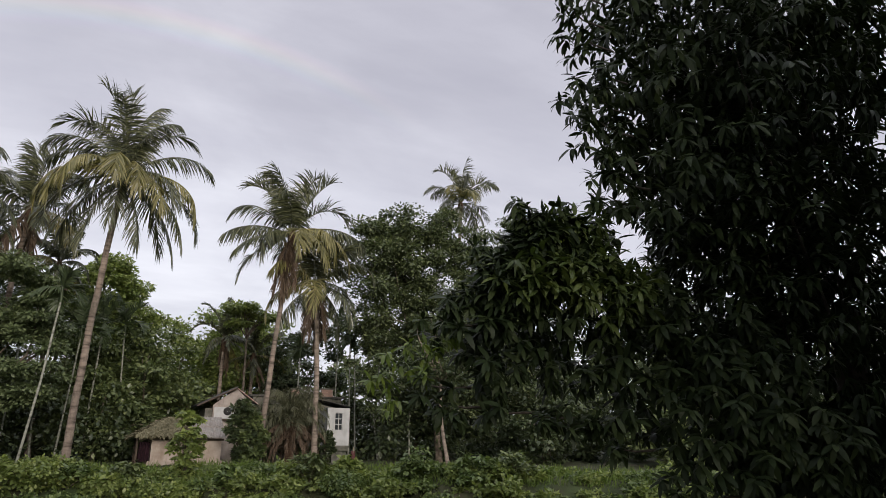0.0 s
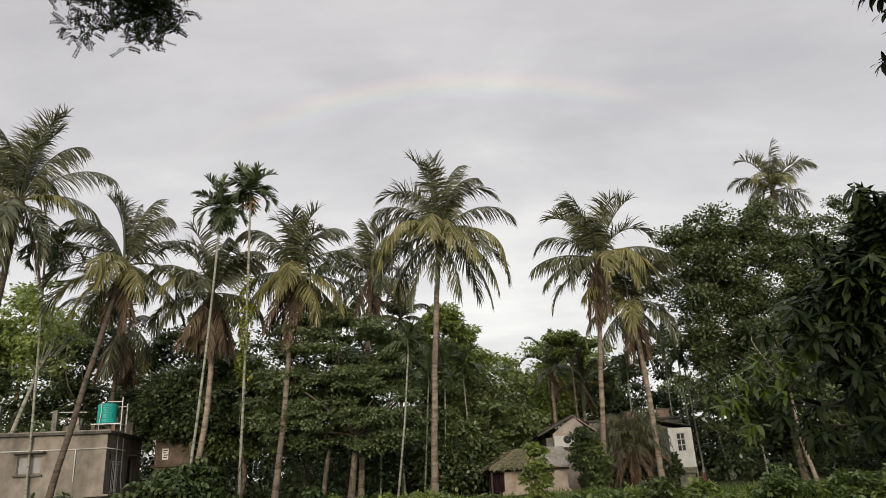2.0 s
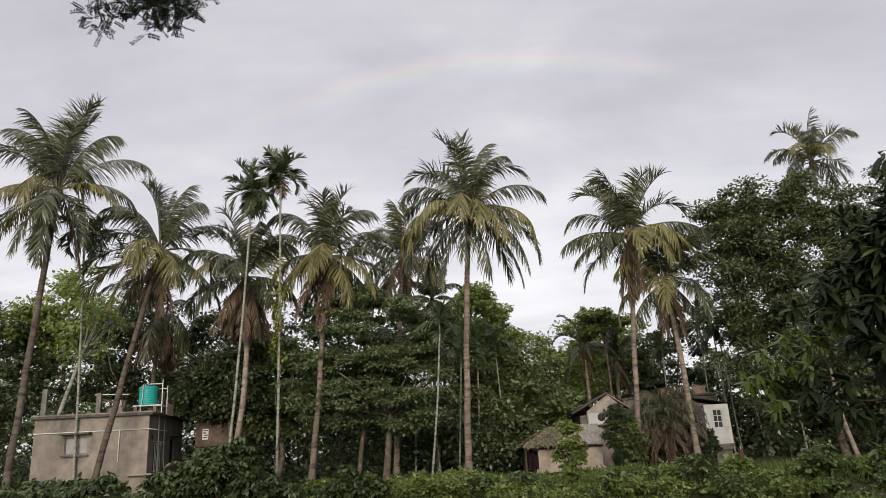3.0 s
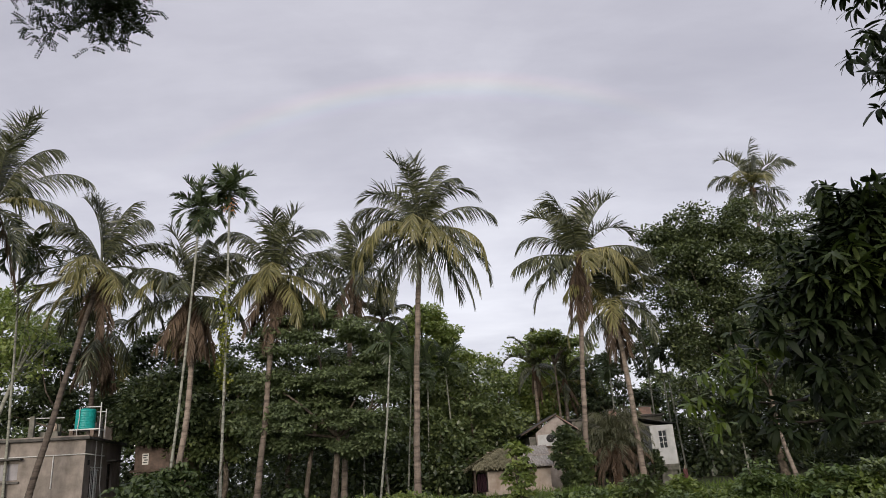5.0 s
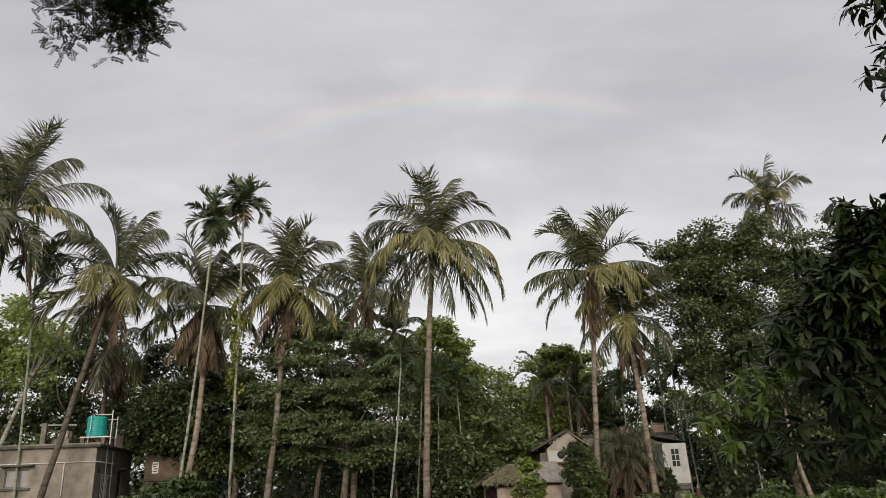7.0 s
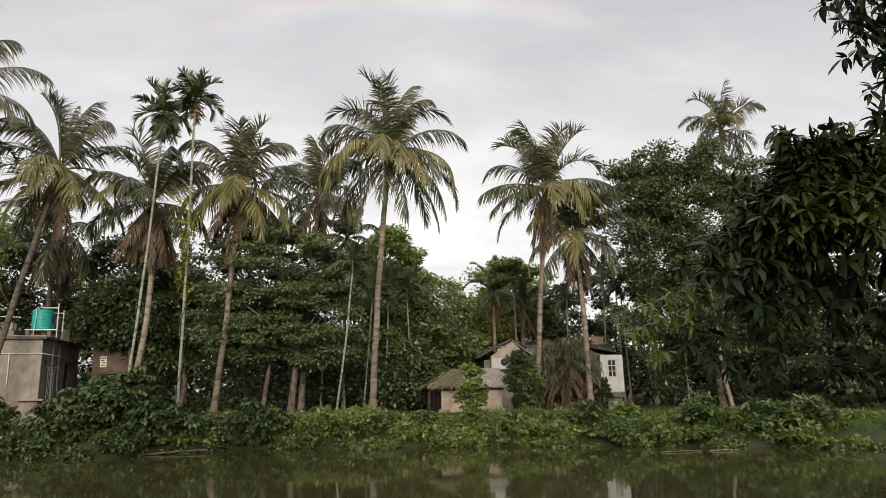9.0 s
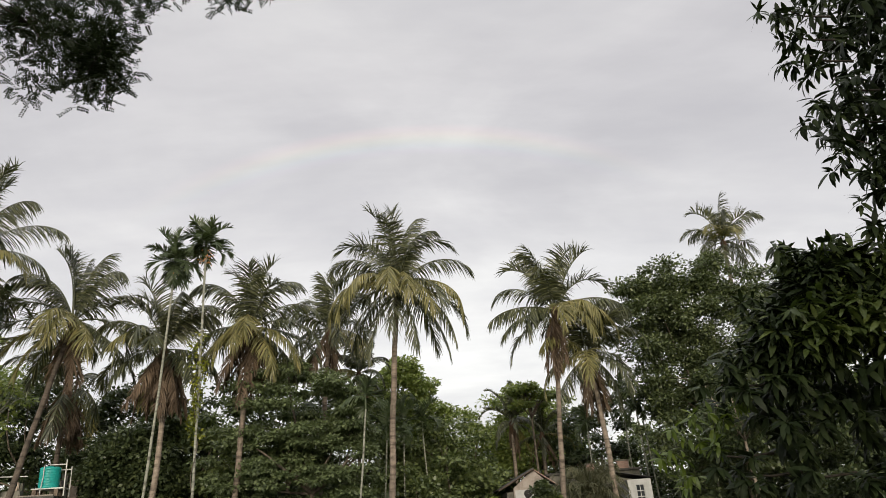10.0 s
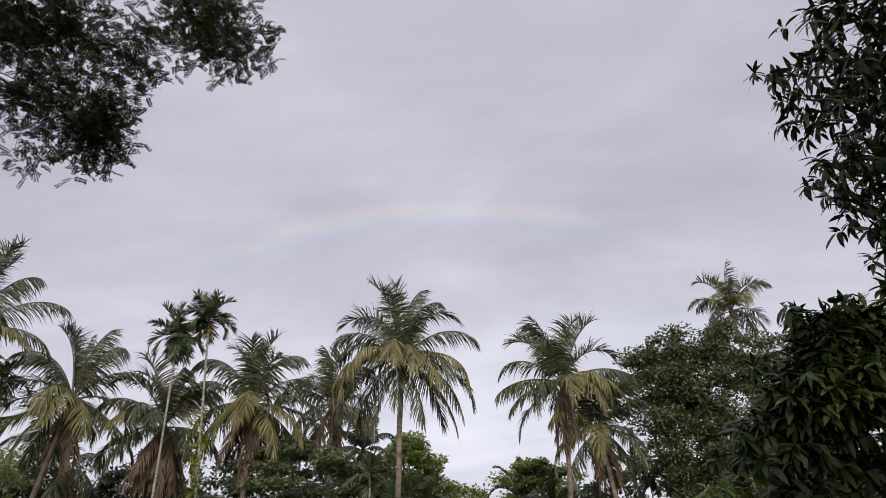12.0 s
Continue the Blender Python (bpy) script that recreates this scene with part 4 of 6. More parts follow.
# ---- trees ----
broadleaf("broadleaf_tree", "spreading tree with layered fresh green foliage on the bank", (-5.4, 38.0), (-5.1, 38.3, 5.0), 0.22,
          [(-6.3, 38.8, 9.2, 3.9, 2.8, 2.9), (-8.3, 38.5, 6.6, 2.4, 2.2, 2.4), (-4.0, 38.6, 6.6, 2.4, 2.2, 2.6), (-6.2, 38.0, 5.6, 3.0, 2.0, 1.6)],
          150, 0.95, 520, 0.20, 0.32, "leaf_soft", 71, flat=0.24, droop=0.22, hollow=0.1, shell=0.62)
broadleaf("broadleaf_tree", "tall open tree with sparse foliage behind the palms", (0.3, 55.0), (0.4, 55.0, 8.0), 0.22,
          [(-0.2, 55, 13.4, 2.4, 2.0, 2.5), (1.2, 55, 11.2, 2.0, 2.0, 2.3), (-1.8, 55, 12.0, 2.0, 2, 2.6), (-0.4, 55, 9.6, 2.6, 2.0, 2.2)], 150, 0.75, 260, 0.24, 0.34, "leaf_light", 72, flat=0.5, shell=0.5)
broadleaf("broadleaf_tree", "small flat-topped tree over the thicket behind the hut", (8.7, 50.0), (8.7, 50.0, 9.6), 0.11,
          [(8.5, 50, 11.6, 1.3, 1.2, 0.45), (9.4, 50, 11.0, 0.9, 0.9, 0.4), (7.9, 50, 10.7, 0.7, 0.8, 0.35)], 26, 0.55, 170, 0.24, 0.34, "leaf_light", 74, flat=0.35, shell=0.5)
broadleaf("mango_tree", "large dense dark green tree on the far bank", (21.0, 44.5), (20.8, 44.0, 6.5), 0.25,
          [(16.4, 43, 13.5, 3.3, 3.2, 4.7), (15.6, 42.5, 15.4, 2.0, 1.8, 2.2), (18.4, 42.5, 16.2, 2.2, 1.8, 1.9), (20.4, 43, 14.2, 3.9, 3.2, 4.3), (24.6, 43, 13.8, 3.6, 3.2, 4.6), (17.4, 42.6, 7.6, 3.6, 2.8, 3.6), (22.6, 42.6, 7.8, 4.4, 2.8, 4.0)],
          400, 1.0, 285, 0.22, 0.29, "leaf_bank_mango", 73, flat=0.5, droop=0.2, hollow=0.15, shell=0.42)
# leaf_dark at x 14.2, 21 and 25.5 puts thicket shade into the leaves
BACK = [  # x, y, z of the crown's middle, its half sizes, clumps, material
    (-29.2, 47.0, 14.0, 3.4, 3, 3.2, 90, "leaf_light"), (-14.9, 40.6, 7.6, 2.6, 1.5, 2.2, 150, "leaf_dark"), (-12.6, 42.5, 7.8, 2.4, 2, 4.0, 80, "leaf_mid"),
    (-16.5, 47.0, 9.7, 4.4, 3, 5.2, 150, "leaf_dark"), (-9.8, 48.5, 9.0, 4.6, 3, 5.0, 120, "leaf_dark"), (-23.5, 47.0, 10.2, 4.6, 3, 5.2, 150, "leaf_dark"),
    (-33.0, 46.0, 10.2, 4.6, 3, 5.2, 140, "leaf_dark"), (-3.4, 49.0, 6.8, 4.0, 3, 4.6, 120, "leaf_mid"), (2.4, 49.0, 6.4, 4.0, 3, 4.0, 130, "leaf_mid"), (0.0, 46.5, 4.4, 3.0, 2, 2.6, 90, "leaf_mid"),
    (5.6, 55.0, 8.0, 4.4, 3, 4.4, 120, "leaf_light"), (10.6, 60.0, 10.2, 3.8, 3, 3.8, 110, "leaf_light"), (14.2, 56.0, 8.0, 4.0, 3, 4.2, 110, "leaf_dark"),
    (29.0, 44.0, 10.0, 4.6, 3, 6.0, 130, "leaf_dark"), (25.5, 38.5, 4.2, 3.6, 2.6, 2.8, 90, "leaf_dark"), (35.0, 38.0, 8.0, 5.0, 4, 6.5, 130, "leaf_dark"),
    (41.0, 30.0, 8.0, 5.0, 4, 6.5, 120, "leaf_dark"), (21.0, 48.5, 7.0, 4.6, 3, 5.0, 110, "leaf_dark"), (-39.0, 42.0, 8.0, 5.0, 4, 6.0, 100, "leaf_dark"),
    (31.0, 31.0, 4.6, 3.4, 2.6, 3.0, 90, "leaf_mid")]
for _i, (_x, _y, _z, _rx, _ry, _rz, _n, _m) in enumerate(BACK):
    _d = {"leaf_dark": "dark green", "leaf_mid": "mid green", "leaf_light": "light green", "leaf_shrub": "fresh green"}[_m]
    broadleaf("broadleaf_tree", f"{_d} bushy tree in the wooded belt", (_x, _y), (_x + 0.2, _y, max(2.5, _z - _rz * 0.7)), 0.2,
              [(_x, _y, _z, _rx, _ry, _rz), (_x - _rx * 0.55, _y, _z - _rz * 0.45, _rx * 0.65, _ry, _rz * 0.55), (_x + _rx * 0.55, _y, _z - _rz * 0.4, _rx * 0.65, _ry, _rz * 0.6)],
              int(_n * 0.8), 1.15, 185, 0.29, 0.31, _m, 80 + _i, flat=0.42, droop=0.2, group="trees behind the pond", hollow=0.1, shell=0.4, limb_count=8)
# slender trunks that stand clear of the bushes
broadleaf("broadleaf_tree", "slim tree with a pale bare trunk", (18.35, 37.6), (17.85, 37.6, 6.0), 0.12, [(18.2, 38, 8.0, 2.6, 2, 2.6)], 50, 0.9, 60, 0.28, 0.25, "leaf_dark", 120, bark="palm_bark")
broadleaf("broadleaf_tree", "slim tree with a pale bare trunk", (-6.95, 38.6), (-6.4, 38.8, 5.6), 0.15, [(-6.6, 39.2, 7.2, 2.0, 1.6, 1.6)], 30, 0.8, 60, 0.26, 0.25, "leaf_mid", 121)
broadleaf("broadleaf_tree", "crooked tree with a pale limb beside the house", (-25.4, 40.0), (-23.6, 40.0, 9.5), 0.17, [(-23.6, 40.3, 11.2, 2.4, 2, 2.0)], 30, 0.8, 50, 0.28, 0.25, "leaf_light", 122, bark="areca_bark")


def climbing_vine():
    """A climber wound up a slender palm trunk."""
    rng = np.random.default_rng(140)
    x, y = -9.95, 34.0
    z0 = gz(x, y) - 0.05
    ob = thing("climbing_vine", (x, y, z0), "yellow-green leafy vine climbing a slender palm trunk", "vine")
    z = np.linspace(0.0, 12.3 - z0, 60)
    turn = np.column_stack([0.11 * np.cos(z * 2.1) + 0.003 * z, 0.11 * np.sin(z * 2.1), z])
    part("stem", mesh_of("stem", *tube(turn, np.linspace(0.022, 0.008, 60), 5), "bark", True), parent=ob)
    c = turn[34:] + rng.normal(size=(26, 3)) * (0.10, 0.08, 0.1)
    reach = 0.16 + 0.30 * np.clip((c[:, 2] - 6.5) / 3.5, 0, 1) * (0.5 + 0.5 * rng.random(26))
    part("foliage", mesh_of("foliage", *clump_leaves(rng, c, reach, 26, 0.17, 0.36, 0.9, 0.45), "leaf_yellow"), parent=ob)


climbing_vine()


def far_woods():
    rng = np.random.default_rng(5)
    n = 1550
    x = rng.uniform(-75, 80, n)
    y = rng.uniform(60, 74, n)
    top = np.interp(x, [-40, -12, -4, 12, 30], [11, 10, 8.0, 8.5, 13]) + 2.4 * np.sin(x * 0.23) + 1.5 * np.sin(x * 0.61 + 1)
    c = np.stack([x, y, 0.8 + rng.random(n) * top], 1)
    v, f = clump_leaves(rng, c, 1.4 + rng.random(n), 60, 0.6, 0.3, 0.7, 0.3, 0.2)
    tagged(new("far_woods", mesh_of("far_woods", v, f, "leaf_mid")), "dark belt of distant trees and undergrowth", "woods", kind="stuff")
    n = 1300
    x = rng.uniform(-45, 45, n)
    y = rng.uniform(42.5, 58, n)
    keep = ((x < -12) & (y > 44)) | ~((x > 2.0) & (x < 9.2) & (y < 50)) & ~((x > 9.2) & (x < 15.5) & (y < 54) & (y > 46.5)) & ~((x < -12) & (y < 44))
    keep &= ~((x > 8.5) & (x < 16) & (y < 47.5))
    c = np.stack([x, y, gz(0, 50) + rng.random(n) * 3.2], 1)[keep]
    v, f = clump_leaves(rng, c, 1.0 + 0.7 * rng.random(len(c)), 50, 0.34, 0.3, 0.7, 0.3, 0.2)
    tagged(new("undergrowth", mesh_of("undergrowth", v, f, "leaf_dark")), "dark tangled undergrowth beneath the trees", "undergrowth", kind="stuff")


far_woods()

# ---- bank plants ----
BIG, SMALL, PALE = "leafy green shrub with broad hanging leaves by the water", "low dense green shrub on the pond bank", "light green weedy bush on the pond bank"
for _i, (_x, _y, _h, _r) in enumerate(((-19.4, 30.9, 1.7, 1.1), (-17.8, 30.6, 1.8, 1.0), (-16.5, 30.5, 1.9, 0.95), (-13.9, 30.3, 1.7, 1.0), (-12.6, 30.2, 2.1, 1.1), (-11.2, 30.3, 2.3, 1.1), (-9.9, 30.6, 1.7, 1.0),
                                       (-8.8, 31.3, 1.2, 0.8), (-10.9, 31.4, 2.75, 1.0), (-12.0, 31.5, 2.4, 1.0), (-7.1, 32.3, 1.3, 0.8), (-6.1, 32.2, 2.0, 0.95), (-5.2, 32.4, 1.5, 0.8), (-22.0, 31.3, 1.6, 1.3))):
    shrub(BIG, _x, _y, _h, _r, 0.25, 0.28, "leaf_broad", 200 + _i, per=30, fans=True, droop=0.3)
for _i, (_x, _y, _h, _r, _m) in enumerate(((13.0, 29.6, 1.5, 0.8, "leaf_shrub"), (10.2, 30.6, 1.1, 0.7, "leaf_light"), (15.4, 28.6, 1.2, 0.9, "leaf_shrub"), (8.6, 31.0, 1.2, 0.8, "leaf_mid"),
                                           (5.6, 31.6, 0.9, 0.8, "leaf_shrub"), (17.0, 28.0, 1.1, 0.9, "leaf_mid"), (16.1, 28.0, 0.7, 0.8, "leaf_light"), (15.0, 28.3, 0.6, 0.8, "leaf_shrub"), (-2.8, 32.4, 1.1, 0.9, "leaf_light"), (-0.6, 32.0, 0.9, 0.8, "leaf_shrub"), (1.6, 32.2, 0.9, 0.8, "leaf_mid"))):
    shrub("broad-leaved weedy bush standing above the bank plants", _x, _y, _h, _r, 0.24, 0.28, _m, 250 + _i, per=24, fans=True, droop=0.05)
shrub("tall light green sapling bush in front of the mud hut", 3.7, 33.0, 3.05, 0.62, 0.22, 0.3, "leaf_light", 230, per=40, fans=True, droop=0.1)
shrub("tall dark green bush beside the mud hut", 6.95, 38.6, 3.7, 0.7, 0.26, 0.28, "leaf_dark", 231, per=60, flat=0.4, droop=0.1)
shrub("tall dark green bush beside the mud hut", 7.5, 38.4, 2.7, 0.65, 0.26, 0.28, "leaf_mid", 232, per=60, flat=0.4, droop=0.1)
for _i, (_x, _y, _h, _r) in enumerate(((9.0, 42.6, 3.4, 0.9), (11.7, 42.8, 3.0, 0.7), (12.5, 42.0, 1.9, 0.5), (10.6, 43.2, 3.6, 0.9))):
    shrub("dark bush growing against the old house", _x, _y, _h, _r, 0.24, 0.3, "leaf_dark", 235 + _i, per=60, flat=0.5)
_rng = np.random.default_rng(9)
for _i in range(78):
    _x = -24 + _i * 0.67 + _rng.normal() * 0.32
    _d = -0.35 + 0.9 * _rng.random()
    _h = (0.28 + 1.15 * _rng.random() ** 2.4) * (0.7 if 0.5 < _x < 7 else 0.75 if _x > 13 else 1.0)
    _pale = _rng.random() < 0.2 + 0.5 * (_x > -4)
    shrub(PALE if _pale else SMALL, _x, float(bank_y(_x)) + _d, _h, 0.6 + 0.4 * _rng.random(), 0.15 + 0.10 * _rng.random(), 0.3, "leaf_light" if _pale else "leaf_shrub" if _x > -5 else "leaf_broad", 300 + _i, per=44)
for _i in range(80):
    _x = -16 + _i * 0.5 + _rng.normal() * 0.4
    shrub(SMALL, _x, float(bank_y(_x)) + 0.7 + 3.2 * _rng.random(), 0.25 + 0.7 * _rng.random() ** 2, 0.65 + 0.4 * _rng.random(), 0.2, 0.3, ("leaf_shrub", "leaf_light", "leaf_light")[_i % 3], 400 + _i, per=40)


def bank_grass():
    rng = np.random.default_rng(3)
    n = 26000
    x = rng.uniform(-26, 34, n)
    y = bank_y(x) + rng.random(n) ** 1.2 * 7.0 + 0.7
    base = np.stack([x, y, ground_z(x, y) - 0.02], 1)
    axis = rng.normal(size=(n, 3)) * (0.45, 0.45, 0.1) + (0, 0, 1.0)
    L = 0.18 + 0.35 * rng.random(n)
    v, f = leaf_folds(base, axis, rng.normal(size=(n, 3)), L, np.full(n, 0.018))
    tagged(new("bank_grass", mesh_of("bank_grass", v, f, "grass")), "rough green grass and weeds on the bank", "grass", kind="stuff")


bank_grass()


# ---- buildings ----
def wall_with_openings(x0, x1, z0, z1, thick, openings):
    """A wall in the plane y = 0..thick, with holes (x0, x1, z0, z1) through it."""
    xs = sorted({x0, x1, *(v for o in openings for v in o[:2])})
    zs = sorted({z0, z1, *(v for o in openings for v in o[2:])})
    bm = bmesh.new()
    for a, b in zip(xs, xs[1:]):
        for c, d in zip(zs, zs[1:]):
            mx, mz = (a + b) / 2, (c + d) / 2
            if not any(o[0] < mx < o[1] and o[2] < mz < o[3] for o in openings):
                box(a, b, 0, thick, c, d, bm=bm)
    bmesh.ops.remove_doubles(bm, verts=bm.verts, dist=0.0005)
    seen = {}
    for fc in bm.faces:
        key = tuple(sorted(v.index for v in fc.verts))
        seen.setdefault(key, []).append(fc)
    bmesh.ops.delete(bm, geom=[fc for fs in seen.values() if len(fs) > 1 for fc in fs], context="FACES")
    return bm


def placed(ob, m):
    ob.matrix_local = m
    return ob


def pipe(points, r=0.025, sides=7):
    return tube(points, r, sides)


def window_unit(parent, x0, x1, z0, z1, y, cols, rows, frame_mat="timber", pane_mat="glass", bar=0.05):
    """A window in an opening: frame, glazing bars, panes."""
    w = new("window")
    w.parent = parent
    bm = box(x0, x0 + bar, y, y + 0.08, z0, z1)
    box(x1 - bar, x1, y, y + 0.08, z0, z1, bm=bm)
    box(x0 + bar, x1 - bar, y, y + 0.08, z0, z0 + bar, bm=bm)
    box(x0 + bar, x1 - bar, y, y + 0.08, z1 - bar, z1, bm=bm)
    part("window_frame", bm, frame_mat, w)
    cw, rh = (x1 - x0 - 2 * bar) / cols, (z1 - z0 - 2 * bar) / rows
    bm = bmesh.new()
    for i in range(1, cols):
        x = x0 + bar + i * cw
        box(x - bar * 0.4, x + bar * 0.4, y + 0.01, y + 0.07, z0 + bar, z1 - bar, bm=bm)
    for j in range(1, rows):
        z = z0 + bar + j * rh
        box(x0 + bar, x1 - bar, y + 0.012, y + 0.068, z - bar * 0.4, z + bar * 0.4, bm=bm)
    if cols > 1 or rows > 1:
        part("glazing_bars", bm, frame_mat, w)
    else:
        bm.free()
    for i in range(cols):
        for j in range(rows):
            a, c = x0 + bar + i * cw, z0 + bar + j * rh
            part("pane", box(a + 0.01, a + cw - 0.01, y + 0.035, y + 0.045, c + 0.01, c + rh - 0.01), pane_mat, w)
    return w


def corrugated(width, depth, pitch=0.15, depth_wave=0.03, thick=0.006, rng=None):
    """A corrugated sheet: x across, y up the slope from 0; with thickness."""
    n = int(width / pitch) * 4 + 1
    x = np.linspace(0, width, n)
    z = depth_wave * np.sin(x / pitch * 2 * np.pi)
    rows = 5
    y = np.linspace(0, depth, rows)
    gx, gy = np.meshgrid(x, y)
    gz_ = np.broadcast_to(z, gx.shape)
    topv = np.stack([gx, gy, gz_ + thick], -1).reshape(-1, 3)
    lowv = np.stack([gx, gy, gz_], -1).reshape(-1, 3)
    i = (np.arange(rows - 1)[:, None] * n + np.arange(n - 1)[None]).ravel()
    q = np.stack([i, i + 1, i + 1 + n, i + n], -1)
    m = rows * n
    e0 = np.arange(n - 1)
    edge = np.stack([e0 + m, e0 + 1 + m, e0 + 1, e0], -1)
    return np.concatenate([topv, lowv]), [np.concatenate([q, q[:, ::-1] + m, edge])]


def sheet_matrix(origin, along, slope):
    """x runs along, y up the slope."""
    x = Vector(along).normalized()
    y = Vector(slope).normalized()
    z = x.cross(y)
    return Matrix.Translation(origin) @ Matrix((x, y, z)).transposed().to_4x4()


def concrete_house():
    z0 = gz(-19, 38) - 0.1
    top = 5.62 - z0
    ob = thing("concrete_house", (-17.65, 36.8, z0), "flat-roofed grey cement house with weathered plaster and outside pipes", "house", turn=10)
    ob_front = (-4.15, -3.02, top - 1.84, top - 0.97)
    part("wall", wall_with_openings(-5.7, 0, 0, top, 0.2, [ob_front]), "plaster", ob)
    side = part("wall", wall_with_openings(0.2, 7.0, 0, top, 0.2, [(1.0, 2.3, top - 2.85, top - 1.45), (4.2, 5.2, top - 2.6, top - 1.1)]), "plaster", ob)
    placed(side, pose(0, 0, 0, 0, 0, 90))
    part("wall", box(-5.7, -5.5, 0.2, 7, 0, top), "plaster", ob)
    part("wall", box(-5.5, -0.2, 6.8, 7, 0, top), "plaster", ob)
    part("roof", box(-5.9, 0.22, -0.22, 7.2, top, top + 0.13, 0.015), "slab", ob, "dark weathered roof slab")
    part("roof_lip", box(-5.86, 0.18, -0.18, -0.06, top + 0.13, top + 0.2, 0.01), "plaster", ob)
    for x0, x1, za, zb in (ob_front,):
        w = window_unit(ob, x0, x1, za, zb, 0.06, 2, 1, "plaster", "shutter", 0.04)
        part("sun_shade", box(x0 - 0.18, x1 + 0.18, -0.42, -0.002, zb + 0.12, zb + 0.20, 0.01), "slab", w, "concrete sun shade")
        part("window_sill", box(x0 - 0.1, x1 + 0.1, -0.14, -0.002, za - 0.12, za - 0.02, 0.01), "slab", w)
    # grilled window and door on the side
    w = window_unit(ob, 1.0, 2.3, top - 2.85, top - 1.45, 0.1, 2, 2, "rust", "glass")
    placed(w, pose(0, 0, 0, 0, 0, 90))
    for i in range(5):
        x = 1.12 + i * 0.26
        part("grille_bar", box(x, x + 0.03, -0.05, -0.02, top - 2.9, top - 1.4), "pvc", w)
    part("grille_bar", box(0.95, 2.35, -0.065, -0.053, top - 1.5, top - 1.46), "pvc", w)
    w = window_unit(ob, 4.2, 5.2, top - 2.6, top - 1.1, 0.1, 1, 2, "timber", "glass")
    placed(w, pose(0, 0, 0, 0, 0, 90))
    part("sun_shade", box(4.0, 5.4, -0.5, -0.002, top - 1.0, top - 0.92), "slab", w)
    part("vent", box(0.002, 0.03, 0.55, 0.78, top - 1.25, top - 1.0), "hole", ob, "small dark vent opening")
    part("ledge", box(0.004, 0.35, 0.1, 3.0, top - 3.05, top - 2.95, 0.01), "plaster", ob)
    part("ledge", box(-0.9, 0.34, -0.28, -0.004, top - 3.05, top - 2.95, 0.01), "plaster", ob)
    pipes = ([(-5.7, -0.05, top - 0.72), (0.05, -0.05, top - 0.72), (0.06, 3.2, top - 0.72)],
             [(-1.45, -0.055, top - 0.72), (-1.45, -0.055, top - 2.3)],
             [(0.06, 1.6, top + 0.2), (0.07, 1.6, top - 2.9)],
             [(0.06, 2.7, top - 0.1), (0.07, 2.7, top - 2.2), (0.12, 2.9, top - 2.9)],
             [(0.06, 0.9, top - 1.35), (0.06, 2.9, top - 1.35)])
    for pts in pipes:
        part("pipe", mesh_of("pipe", *pipe(pts, 0.03), "pvc", True), parent=ob, label="white plastic pipe")
    # stubs of columns on the roof, with a rail between them
    for x, y, h, wd in ((-2.75, 0.4, 1.15, 0.24), (-5.45, 0.3, 1.45, 0.26), (-0.1, 2.6, 1.25, 0.3), (-2.9, 4.8, 1.1, 0.24)):
        part("column_stub", box(x - wd / 2, x + wd / 2, y - wd / 2, y + wd / 2, top + 0.132, top + 0.13 + h, 0.01), "cement_dark", ob)
    part("rail", mesh_of("rail", *pipe([(-3.0, 0.4, top + 1.2), (-1.3, 0.6, top + 1.17)], 0.025), "pvc", True), parent=ob)
    part("parapet", box(-0.75, 0.3, 3.5, 3.7, top + 0.132, top + 1.12), "mud", ob, "short piece of tan parapet")
    part("rubble", box(-2.6, -1.7, 1.0, 1.6, top + 0.132, top + 0.55, 0.04), "cement_dark", ob, "lumps of broken masonry")
    part("rubble", box(-2.1, -1.8, 1.0, 1.3, top + 0.552, top + 0.95, 0.04), "mud", ob)
    return ob


def water_tank():
    ob = thing("water_tank", (-18.25, 37.75, 5.76), "teal ribbed plastic water tank on a pipe stand on the roof", "water tank", turn=10)
    r = 0.49
    zs, rs = [0.42, 0.44], [r * 0.9, r]
    for i in range(7):
        z = 0.50 + i * 0.125
        zs += [z, z + 0.03, z + 0.06, z + 0.09]
        rs += [r * 0.97, r * 0.97, r, r]
    zs += [1.40, 1.46, 1.50]
    rs += [r, r * 0.85, r * 0.28]
    v, q = tube([(0, 0, z) for z in zs], rs, 24)
    part("tank_body", mesh_of("tank_body", v, q, "tank", True), parent=ob, label="teal ribbed plastic drum")
    part("lid", mesh_of("lid", *tube([(0, 0, 1.49), (0, 0, 1.50), (0, 0, 1.56), (0, 0, 1.57)], [0.01, 0.18, 0.17, 0.01], 16), "hole", True), parent=ob, label="black screw lid")
    part("overflow_pipe", mesh_of("overflow_pipe", *pipe([(-0.16, -0.51, 1.50), (-0.16, -0.52, 0.9), (-0.22, -0.53, 0.3), (-0.22, -0.53, 0.0)], 0.025), "pvc", True), parent=ob)
    part("stand_top", box(-0.62, 0.85, -0.55, 0.55, 0.36, 0.42), "pvc", ob, "pale platform")
    for x in (-0.5, 0.5):
        for y in (-0.42, 0.42):
            part("leg", box(x - 0.09, x + 0.09, y - 0.09, y + 0.09, 0.0, 0.358), "rust", ob)
    for pts in ([(0.86, -0.5, 0.0), (0.86, -0.5, 1.75)], [(0.1, -0.5, 1.52), (0.86, -0.5, 1.52)], [(0.2, 0.5, 1.35), (0.86, 0.5, 1.35)], [(0.86, 0.5, 0), (0.86, 0.5, 1.5)]):
        part("stand_pipe", mesh_of("stand_pipe", *pipe(pts, 0.03), "pvc", True), parent=ob)
    return ob


